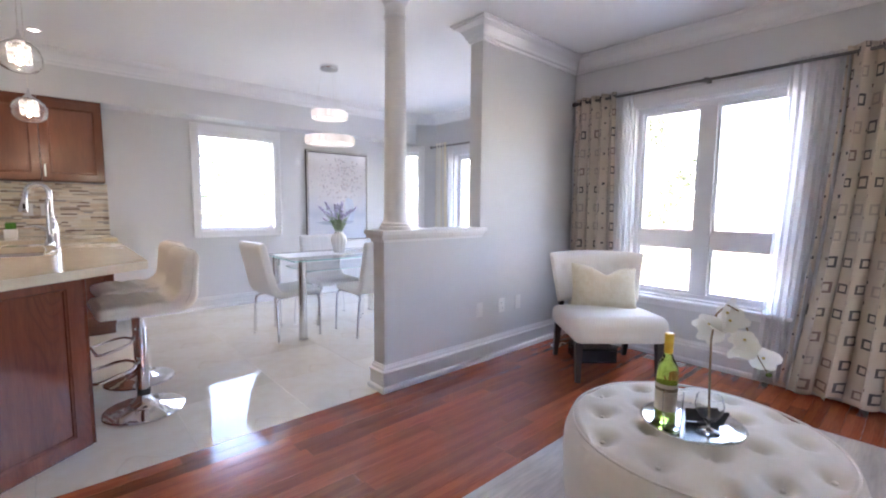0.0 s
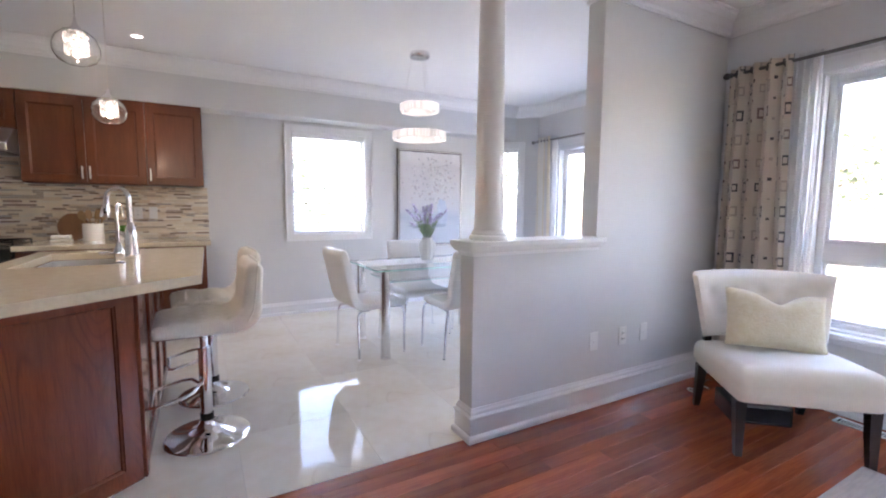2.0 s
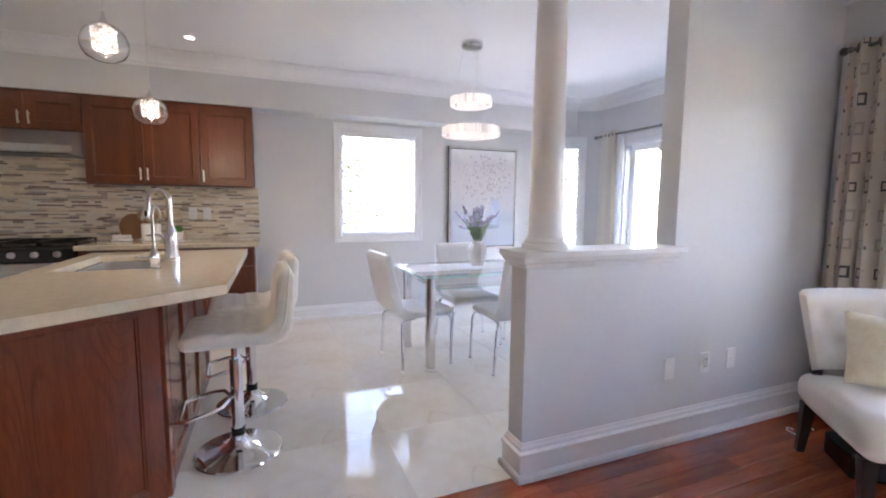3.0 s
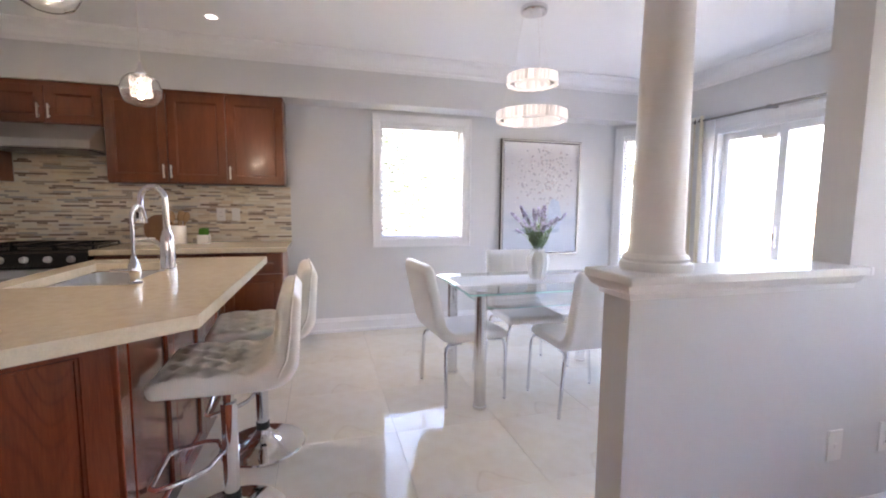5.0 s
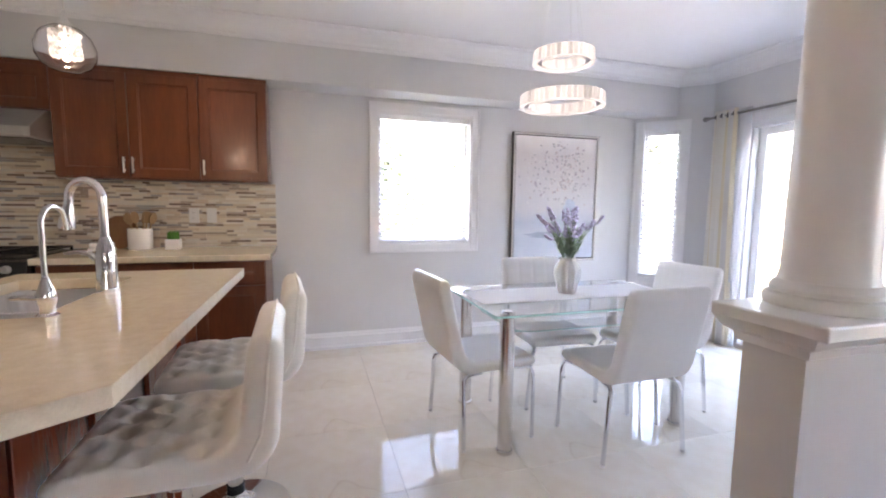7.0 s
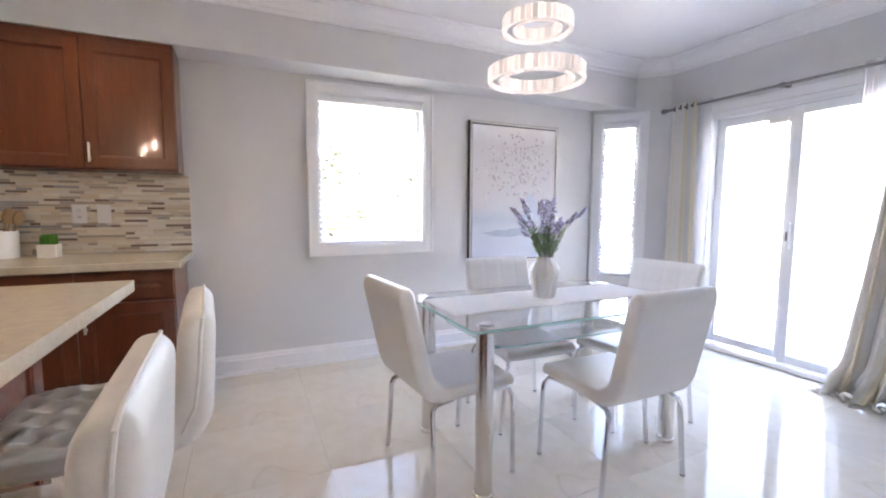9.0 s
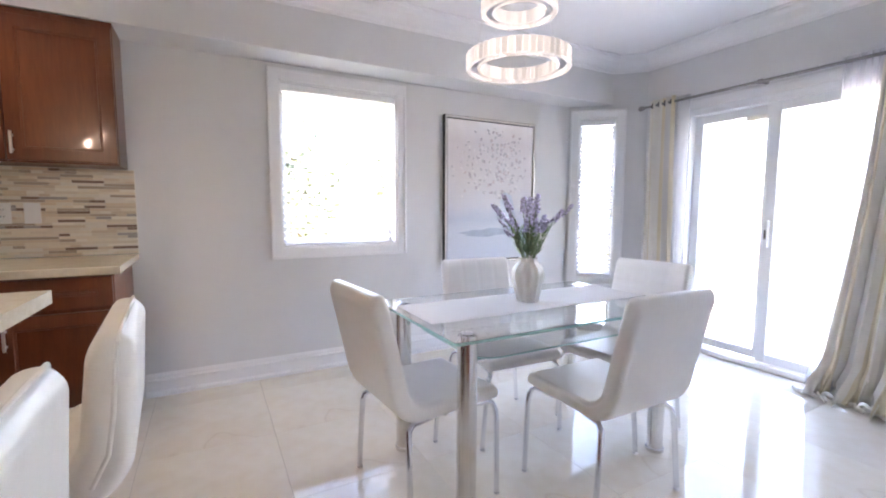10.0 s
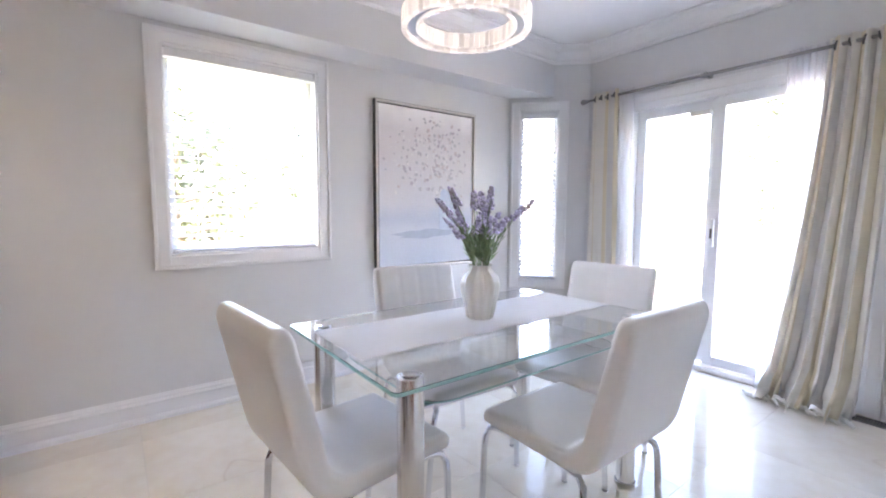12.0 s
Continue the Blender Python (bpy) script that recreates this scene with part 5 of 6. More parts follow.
for k in range(22):
    a, lean = 2.4 * k + rng.uniform(-0.3, 0.3), rng.uniform(0.03, 0.23) if k else 0.24
    h = rng.uniform(0.15, 0.32)
    if k == 0:
        a, lean, h = 3.6, 0.25, 0.145
    p0 = Vector((0.02 * math.cos(a), 0.02 * math.sin(a), 0.16))
    p3 = Vector((lean * math.cos(a), lean * math.sin(a), 0.216 + h))
    p1 = p0 + Vector((0.012 * math.cos(a), 0.012 * math.sin(a), 0.06))
    p2 = p0.lerp(p3, 0.6) + Vector((-0.12 * lean * math.cos(a), -0.12 * lean * math.sin(a), 0.02))
    line = [p0, p1, p2, p3]
    bm = BM()
    tube(bm, line, [0.0022, 0.002, 0.0016, 0.001], 6)
    for j in range(26 if k else 5):
        t = rng.uniform(0.02, 0.5) ** 1.2
        q = p1.lerp(p2, min(t * 2, 1))
        b = rng.uniform(0, 6.28)
        d = Vector((math.cos(b), math.sin(b), rng.uniform(0.6, 1.6))).normalized()
        sidev = d.cross(Vector((0, 0, 1))).normalized() * rng.uniform(0.003, 0.005)
        Lf = rng.uniform(0.035, 0.065)
        v = [bm.verts.new(c) for c in (q, q + d * Lf * 0.5 + sidev, q + d * Lf, q + d * Lf * 0.5 - sidev)]
        bm.faces.new(v)
    st = part("stem", bm, STEM, vase, "green leafy stem")
    bm = BM()
    d0 = (p3 - p2).normalized()
    big = rng.uniform(0.8, 1.25)
    for j in range(46):
        t = j / 46
        c = p3 - d0 * 0.075 * big * (1 - t)
        b = rng.uniform(0, 6.28)
        o = Vector((math.cos(b), math.sin(b), 0.2)) * (0.0135 * big * (1 - 0.65 * t))
        r = 0.0055 * big
        bmesh.ops.create_icosphere(bm, subdivisions=1, radius=r * rng.uniform(0.7, 1.1), matrix=Matrix.LocRotScale(c + o, Euler((rng.uniform(0, 3), rng.uniform(0, 3), 0)), (1, 1, 1.5)))
    part("bloom", bm, LAV, st, "soft purple lavender bloom")


# ---- dining chairs ----
def dining_chair(label, m):
    """Faces local +x. One padded shell of seat and back on bent chrome tube legs."""
    ob = thing("dining_chair", label, "dining chair", m, group="chairs round the table")
    out = [(0.235, 0.405), (0.245, 0.435), (0.225, 0.462), (-0.135, 0.458), (-0.185, 0.50), (-0.275, 0.875), (-0.295, 0.905), (-0.33, 0.905), (-0.345, 0.865), (-0.262, 0.49), (-0.225, 0.425), (-0.16, 0.395)]
    out = rounded(out, [0.02, 0.02, 0.02, 0.05, 0.06, 0.04, 0.02, 0.02, 0.03, 0.09, 0.06, 0.05], 5)

    def dent(x, y, z, nx, nz):
        d = 0.0
        if nx > 0.6 and z > 0.56:
            for g in (-0.11, 0.0, 0.11):
                d = max(d, 0.0035 * math.exp(-((y - g) / 0.006) ** 2))
            for g in (0.65, 0.76):
                d = max(d, 0.0035 * math.exp(-((z - g) / 0.006) ** 2))
        return d

    part("shell", cushion_sweep(out, 0.45, 0.022, step=0.016, wstep=0.012, dent=dent), LEATHER, ob, "white padded seat and back in one piece", smooth=True)
    for s in (-1, 1):
        fl = [(0.10, s * 0.185, 0.393), (0.19, s * 0.195, 0.392), (0.215, s * 0.205, 0.385), (0.222, s * 0.217, 0.36), (0.222, s * 0.225, 0.32), (0.212, s * 0.245, 0.012)]
        rl = [(-0.08, s * 0.185, 0.388), (-0.165, s * 0.195, 0.383), (-0.19, s * 0.208, 0.37), (-0.197, s * 0.218, 0.34), (-0.205, s * 0.248, 0.012)]
        for line in (fl, rl):
            lg = part("leg", tube(BM(), line, 0.0115, 12), CHROME, ob, "bent chrome tube leg", smooth=True)
            part("foot", lathe(BM(), [(0, 0.0), (0.0115, 0.0), (0.012, 0.002), (0.012, 0.012), (0, 0.012)], 14, (line[-1][0], line[-1][1], 0.0)), NICKEL, lg, smooth=True)
    part("seat_rail", tube(BM(), [(0.10, -0.185, 0.3935), (0.10, 0.185, 0.3935)], 0.01, 10), CHROME, ob, smooth=True)
    return ob


chair = dining_chair("white faux-leather dining chair on chrome legs at the table", pose(2.103, 4.545, 0, 0, 0, 5))
copy_thing(chair, pose(2.787, 4.178, 0, 0, 0, 90))
copy_thing(chair, pose(2.72, 4.825, 0, 0, 0, -93))
copy_thing(chair, pose(3.30, 4.515, 0, 0, 0, 187))


# ---- painting ----
def painting_material():
    """Pale lilac ground over a blue-grey table, with loose dabs of paint above."""
    m = bpy.data.materials.new("oil_painting")
    m.use_nodes = True
    n, l = m.node_tree.nodes, m.node_tree.links
    p = n["Principled BSDF"]
    p.inputs["Roughness"].default_value = 0.6
    tc, sep, nz, add, ramp = n.new("ShaderNodeTexCoord"), n.new("ShaderNodeSeparateXYZ"), n.new("ShaderNodeTexNoise"), n.new("ShaderNodeMath"), n.new("ShaderNodeValToRGB")
    l.new(tc.outputs["Object"], sep.inputs[0]), l.new(tc.outputs["Object"], nz.inputs["Vector"])
    nz.inputs["Scale"].default_value = 5
    half = n.new("ShaderNodeMath")
    half.operation, half.inputs[1].default_value = "MULTIPLY", 0.7
    l.new(sep.outputs[2], half.inputs[0])
    add.operation, add.inputs[1].default_value = "MULTIPLY_ADD", 0.12
    l.new(nz.outputs[0], add.inputs[0]), l.new(half.outputs[0], add.inputs[2])
    l.new(add.outputs[0], ramp.inputs[0])
    r = ramp.color_ramp
    for pos, c in ((0.08, (0.52, 0.57, 0.66)), (0.26, (0.55, 0.59, 0.66)), (0.33, (0.48, 0.53, 0.62)), (0.42, (0.60, 0.60, 0.65)), (0.55, (0.64, 0.62, 0.64)), (0.8, (0.66, 0.63, 0.65)), (1.0, (0.62, 0.61, 0.65))):
        e = r.elements.new(pos)
        e.color = (*c, 1)
    r.elements.remove(r.elements[0])
    b, fine = n.new("ShaderNodeBump"), n.new("ShaderNodeTexNoise")
    fine.inputs["Scale"].default_value, b.inputs["Strength"].default_value, b.inputs["Distance"].default_value = 70, 0.5, 0.003
    l.new(tc.outputs["Object"], fine.inputs["Vector"])
    l.new(fine.outputs[0], b.inputs["Height"]), l.new(b.outputs[0], p.inputs["Normal"])
    l.new(ramp.outputs[0], p.inputs["Base Color"])
    return m


AX0, AX1, AZ0, AZ1 = 3.049, 3.998, 0.735, 1.984
art = thing("painting", "pale lilac and blue abstract canvas in a silver frame", "painting", pose(AX0, BACK - 0.002, AZ0))
W, H = AX1 - AX0, AZ1 - AZ0
FRAME = material("silver_leaf_frame", (0.72, 0.70, 0.68), 0.35, 0.4, var=0.1, scale=10)
bm = BM()
for a, b, c, d in ((0, 0.014, 0, H), (W - 0.014, W, 0, H), (0.014, W - 0.014, 0, 0.014), (0.014, W - 0.014, H - 0.014, H)):
    box(bm, (a, -0.045, c), (b, 0, d), 0.002)
part("frame", bm, FRAME, art)
# near-black strips paint the shadow gap round the silver frame
side = material("frame_side_shade", (0.05, 0.045, 0.042), 0.5, var=0.2, scale=20)
for a, b, c, d in ((-0.003, -0.0003, 0, H), (W + 0.0003, W + 0.003, 0, H), (-0.003, W + 0.003, -0.003, -0.0003), (-0.003, W + 0.003, H + 0.0003, H + 0.003)):
    part("frame_side", box(BM(), (a, -0.041, c), (b, 0, d)), side, art, "charcoal stained side of the frame")
part("backing", box(BM(), (0.0145, -0.02, 0.0145), (W - 0.0145, -0.001, H - 0.0145)), BLACK, art)
part("canvas", box(BM(), (0.026, -0.036, 0.026), (W - 0.026, -0.0205, H - 0.026), 0.002), painting_material(), art)
DABS = [material("dab_" + k, c, 0.6, var=0.15, scale=30) for k, c in (("mauve", (0.50, 0.45, 0.50)), ("grey", (0.52, 0.51, 0.54)), ("white", (0.76, 0.74, 0.75)), ("rose", (0.60, 0.52, 0.53)))]
rng = random.Random(33)


def dab(bm, x, z, rx, rz, a, y=-0.0368, sides=9):
    y -= rng.uniform(0.0, 0.003)
    v = []
    for k in range(sides):
        t = 2 * math.pi * k / sides
        px, pz = rx * math.cos(t) * rng.uniform(0.75, 1.2), rz * math.sin(t) * rng.uniform(0.75, 1.2)
        v.append((x + px * math.cos(a) - pz * math.sin(a), z + px * math.sin(a) + pz * math.cos(a)))
    lo = [bm.verts.new((px, y + 0.0005, pz)) for px, pz in v]
    hi = [bm.verts.new((px, y - 0.0012, pz)) for px, pz in v]
    bm.faces.new(hi)
    for k in range(sides):
        bm.faces.new((lo[k], lo[(k + 1) % sides], hi[(k + 1) % sides], hi[k]))


for i, mat in enumerate(DABS):
    bm = BM()
    for _ in range((70, 110, 130, 45)[i]):
        x, z = rng.gauss(0.55, 0.20), rng.gauss(0.88, 0.19)
        if 0.06 < x < W - 0.06 and 0.56 < z < H - 0.06:
            s = rng.uniform(0.006, 0.017)
            dab(bm, x, z, s, s * rng.uniform(0.5, 0.9), rng.uniform(0, 3.1))
    d = part("paint_speckle", bm, mat, art, "loose dabs of paint")
    d["kind"] = "stuff"
JAR = material("painted_jar", (0.58, 0.64, 0.74), 0.55, scale=12, second=(0.44, 0.50, 0.62))
bm = BM()
dab(bm, 0.64, 0.42, 0.085, 0.17, 0.04, sides=18)
dab(bm, 0.64, 0.57, 0.055, 0.05, 0.0, sides=14)
part("painted_jar", bm, JAR, art)
bm = BM()
dab(bm, 0.45, 0.265, 0.30, 0.035, 0.02, sides=20)
part("painted_shadow", bm, material("painted_blue", (0.42, 0.48, 0.60), 0.6, var=0.2, scale=14), art)

# ---- living room ----
rug = thing("area_rug", "pale grey rug with blurred stripes on the wood floor", "rug", pose(0, 0, 0))
RUG = material("striped_rug", (0.78, 0.73, 0.67), 0.95, scale=1.4, second=(0.50, 0.46, 0.42), stretch=(0.9, 7, 1), bump=0.4, bump_scale=260, sheen=0.3)
part("pile", box(BM(), (0.95, -1.3, 0.001), (3.60, 1.70, 0.014), 0.004), RUG, rug)

OC, OR = (2.205, 0.990), 0.475
ott = thing("round_ottoman", "large round ivory tufted ottoman on the rug", "ottoman", pose(OC[0], OC[1], 0.0142))
buttons = []
for i in range(-4, 5):
    for j in range(-4, 5):
        x, y = 0.20 * i + (0.10 if j % 2 else 0), 0.165 * j
        if math.hypot(x, y) < 0.41:
            c, s = math.cos(0.5), math.sin(0.5)
            buttons.append((x * c - y * s, x * s + y * c))
bm = BM()
prof = [(OR - 0.03, 0.0), (OR - 0.018, 0.05), (OR - 0.006, 0.16), (OR, 0.28), (OR - 0.004, 0.34), (OR - 0.02, 0.385), (OR - 0.05, 0.412)]
prof += [(OR - 0.05 - 0.0119 * k, 0.412 + 0.026 * math.sin(k / 35 * math.pi / 2)) for k in range(1, 35)] + [(0, 0.438)]
lathe(bm, prof, 150)
for v in bm.verts:
    if v.co.z > 0.395:
        d2 = min((v.co.x - a) ** 2 + (v.co.y - b) ** 2 for a, b in buttons)
        near = sorted((v.co.x - a) ** 2 + (v.co.y - b) ** 2 for a, b in buttons)[:2]
        crease = math.exp(-((math.sqrt(near[1]) - math.sqrt(near[0])) / 0.012) ** 2) * math.exp(-near[0] / 0.006)
        v.co.z -= 0.042 * math.exp(-d2 / 0.0013) + 0.009 * crease
part("upholstery", bm, LINEN, ott, "ivory linen with deep tufts", smooth=True)
part("welting", lathe(BM(), [(OR - 0.034 + 0.005 * math.cos(t), 0.405 + 0.005 * math.sin(t)) for t in (2 * math.pi * k / 8 for k in range(9))], 120), LINEN, ott, smooth=True)
OT = 0.0142 + 0.437
for a, b in buttons:
    part("button", lathe(BM(), [(0, 0.004), (0.006, 0.003), (0.009, 0.0), (0.009, -0.004), (0, -0.004)], 12, (a, b, 0.398)), LINEN, ott, smooth=True)

tray = thing("serving_tray", "round polished silver tray with a beaded rim on the ottoman", "tray", pose(2.156, 0.995, OT - 0.004))
part("plate", lathe(BM(), [(0, 0.0), (0.12, 0.0), (0.138, 0.004), (0.162, 0.016), (0.166, 0.02), (0.162, 0.0215), (0.137, 0.0075), (0.12, 0.004), (0, 0.004)], 64), SILVER, tray, smooth=True)
bm = BM()
for k in range(72):
    a = 2 * math.pi * k / 72
    bmesh.ops.create_icosphere(bm, subdivisions=1, radius=0.0052, matrix=Matrix.Translation((0.1655 * math.cos(a), 0.1655 * math.sin(a), 0.0205)))
part("beaded_rim", bm, SILVER, tray, smooth=True)
TZ = OT + 0.0003
GREEN = glass("green_bottle_glass", (0.42, 0.60, 0.10), 1.45)
bot = thing("wine_bottle", "green glass wine bottle with a yellow capsule and pale label", "bottle", pose(2.118, 1.073, TZ) @ Matrix.Diagonal((1, 1, 1.1, 1)))
g = part("glass", lathe(BM(), [(0, 0.0), (0.034, 0.0), (0.037, 0.004), (0.037, 0.175), (0.033, 0.195), (0.018, 0.222), (0.0145, 0.235), (0.0142, 0.252), (0, 0.252)], 36), GREEN, bot, smooth=True)
g.visible_shadow = False
part("capsule", lathe(BM(), [(0.0145, 0.236), (0.0152, 0.236), (0.0156, 0.30), (0.0148, 0.302), (0, 0.302)], 24), material("yellow_foil", (0.80, 0.50, 0.03), 0.35, 0.2, var=0.1, scale=20), bot, "yellow foil capsule", smooth=True)
lab = part("label", lathe(BM(), [(0.0374, 0.045), (0.0374, 0.135)], 36), material("cream_label", (0.70, 0.66, 0.55), 0.7, var=0.15, scale=30), bot, "pale paper label")
part("label_band", lathe(BM(), [(0.0377, 0.112), (0.0377, 0.122)], 36), material("label_print", (0.22, 0.18, 0.12), 0.7, var=0.1, scale=30), lab)
tum = thing("glass_tumbler", "tall clear drinking glass on the silver tray", "glass", pose(2.066, 1.030, TZ))
g = part("glass", lathe(BM(), [(0, 0.0), (0.026, 0.0), (0.029, 0.003), (0.034, 0.14), (0.0325, 0.1405), (0.0275, 0.012), (0, 0.010)], 36), CLEAR, tum, smooth=True)
g.visible_shadow = False
gob = thing("glass_goblet", "round clear glass goblet on the silver tray", "glass", pose(2.152, 0.940, TZ))
g = part("glass", lathe(BM(), [(0, 0.0), (0.036, 0.0), (0.037, 0.002), (0.012, 0.006), (0.006, 0.014), (0.006, 0.03), (0.024, 0.045), (0.042, 0.075), (0.046, 0.10), (0.041, 0.128), (0.0397, 0.128), (0.0445, 0.10), (0.0405, 0.076), (0.022, 0.047), (0, 0.038)], 36), CLEAR, gob, smooth=True)
g.visible_shadow = False
nap = thing("folded_napkin", "charcoal folded napkin standing behind the glasses", "napkin", pose(2.230, 0.962, TZ, 0, 0, -45))
NAPKIN = material("charcoal_cloth", (0.05, 0.05, 0.055), 0.85, var=0.3, scale=10, bump=0.3, bump_scale=300)
bm = BM()
for k, (x, h) in enumerate(((-0.04, 0.045), (0.0, 0.05), (0.05, 0.03))):
    box(bm, (x - 0.04, -0.012 + 0.008 * k, 0.0), (x + 0.04, -0.004 + 0.008 * k, h), 0.003, pose(0, 0, 0, -14, 0, 8 * k - 8))
part("cloth", bm, NAPKIN, nap)

orc = thing("orchid_spray", "white artificial orchid spray with a green bud", "flowers", pose(2.210, 0.955, TZ))
PETAL = sheer("orchid_petal", (0.92, 0.91, 0.86), 0.0)
TWIG = material("orchid_twig", (0.30, 0.20, 0.10), 0.7, var=0.2, scale=20)
rt = Vector((0.726, -0.688, 0))
arch = [Vector((0, 0, h)) + rt * r for h, r in ((0.0, 0.0), (0.18, -0.008), (0.32, -0.012), (0.41, 0.0), (0.445, 0.035), (0.42, 0.08), (0.33, 0.125), (0.25, 0.16), (0.19, 0.20))]
part("stem", tube(BM(), arch, [0.004, 0.004, 0.0038, 0.0035, 0.003, 0.003, 0.0025, 0.002, 0.0015], 8), TWIG, orc, smooth=True)
rng = random.Random(77)


def petal(bm, c, u, v, nrm, L, Wd):
    """One cupped petal from c along u."""
    rows = []
    for i in range(6):
        t = i / 5
        wd = Wd * math.sin(math.pi * min(0.12 + 0.80 * t, 0.97)) ** 0.8
        rows.append([bm.verts.new(c + u * (L * t) + v * (wd * s) + nrm * (0.25 * L * t * t + 0.25 * wd * s * s * 4 * 0.3)) for s in (-0.5, -0.25, 0, 0.25, 0.5)])
    for a, b in zip(rows, rows[1:]):
        for k in range(4):
            bm.faces.new((a[k], a[k + 1], b[k + 1], b[k]))


for k, (dz, dr, sz) in enumerate(((0.375, -0.035, 1.25), (0.415, 0.03, 1.45), (0.36, 0.02, 1.2), (0.385, 0.075, 1.35), (0.325, 0.085, 1.2), (0.28, 0.10, 1.3), (0.255, 0.155, 1.3), (0.30, 0.13, 1.2), (0.34, -0.005, 1.1))):
    c = Vector((0, 0, dz)) + rt * dr + Vector((rng.uniform(-0.02, 0.02), rng.uniform(-0.02, 0.02), 0))
    nrm = (Vector((-0.7, -0.6, 0.15)) + Vector([rng.uniform(-0.7, 0.7) for _ in range(3)])).normalized()
    u0 = nrm.cross(Vector((0, 0, 1))).normalized()
    v0 = nrm.cross(u0).normalized()
    bm = BM()
    for j in range(5):
        a = 2 * math.pi * j / 5 + rng.uniform(-0.15, 0.15) + k
        u = u0 * math.cos(a) + v0 * math.sin(a)
        petal(bm, c, u, nrm.cross(u), nrm, 0.040 * sz * rng.uniform(0.9, 1.15), (0.052 if j % 2 else 0.034) * sz)
    fl = part("flower", bm, PETAL, orc, "creamy white orchid flower", smooth=True)
    bm = BM()
    bmesh.ops.create_icosphere(bm, subdivisions=1, radius=0.0055, matrix=Matrix.Translation(c + nrm * 0.005))
    part("heart", bm, material("orchid_heart", (0.62, 0.48, 0.16), 0.6) if k == 0 else bpy.data.materials["orchid_heart"], fl)
bm = BM()
bmesh.ops.create_icosphere(bm, subdivisions=2, radius=0.009, matrix=Matrix.LocRotScale(arch[-1], None, (1.6, 1.2, 0.8)))
part("bud", bm, material("orchid_bud", (0.16, 0.26, 0.05), 0.6, var=0.2, scale=20), orc, "small green bud", smooth=True)


# accent chair, facing local +x
ac = thing("accent_chair", "ivory armless slipper chair with a tufted back and dark legs", "armchair", pose(3.595, 2.085, 0, 0, 0, -131))
out = [(0.315, 0.285), (0.345, 0.33), (0.34, 0.42), (0.29, 0.475), (0.0, 0.465), (-0.27, 0.44), (-0.30, 0.40), (-0.29, 0.30), (-0.2, 0.28)]
out = rounded(out, [0.03, 0.05, 0.06, 0.08, 0.1, 0.05, 0.04, 0.03, 0.05], 5)
part("seat", cushion_sweep(out, 0.68, 0.06, step=0.025, wstep=0.04), LINEN, ac, "ivory upholstered seat", smooth=True)
bm = BM()
NB, NH = 36, 16
grid = {}
tuf = [(-0.22, 0.62), (-0.075, 0.62), (0.075, 0.62), (0.22, 0.62), (-0.15, 0.74), (0.0, 0.74), (0.15, 0.74), (-0.29, 0.74), (0.29, 0.74)]
for side in (0, 1):
    for i in range(NB + 1):
        s = -1 + 2 * i / NB
        for j in range(NH + 1):
            h = j / NH
            z = 0.485 + 0.385 * h - 0.015 * (1 - s * s) * h * -1
            half = 0.325 + 0.06 * h
            yy = s * half
            x = -0.245 - 0.07 * h + 0.085 * abs(s) ** 2.6
            e = min(1.0, 6 * min(1 - abs(s), h, 1 - h))
            th = 0.05 * math.sqrt(max(e * (2 - e), 0))
            if side == 0:
                d = sum(0.02 * math.exp(-((yy - a) ** 2 + (z - b) ** 2) / 0.0012) for a, b in tuf)
                x += th - d * min(1, e)
            else:
                x -= th * 0.7
            grid[side, i, j] = bm.verts.new((x, yy, z))
for side in (0, 1):
    for i in range(NB):
        for j in range(NH):
            q = [grid[side, i, j], grid[side, i + 1, j], grid[side, i + 1, j + 1], grid[side, i, j + 1]]
            bm.faces.new(q)
bmesh.ops.remove_doubles(bm, verts=bm.verts[:], dist=0.0004)
part("backrest", bm, LINEN, ac, "ivory tufted wraparound backrest", smooth=True)
for s in (-1, 1):
    part("back_post", box(BM(), (-0.275, s * 0.27 - 0.02, 0.30), (-0.225, s * 0.27 + 0.02, 0.56), 0.005), DARKWOOD, ac, "dark wood upright")
    for x, bend in ((0.27, 0.02), (-0.25, -0.05)):
        bm = BM()
        rows = []
        for z, w, dx in ((0.287, 0.026, 0.0), (0.16, 0.022, bend * 0.3), (0.0, 0.016, bend)):
            rows.append([bm.verts.new((x + dx + a * w, s * 0.29 + b * w, z)) for a, b in ((-1, -1), (1, -1), (1, 1), (-1, 1))])
        for a, b in zip(rows, rows[1:]):
            for k in range(4):
                bm.faces.new((a[k], a[(k + 1) % 4], b[(k + 1) % 4], b[k]))
        bm.faces.new(rows[0]), bm.faces.new(rows[-1])
        part("leg", bm, DARKWOOD, ac, "dark tapered wooden leg")

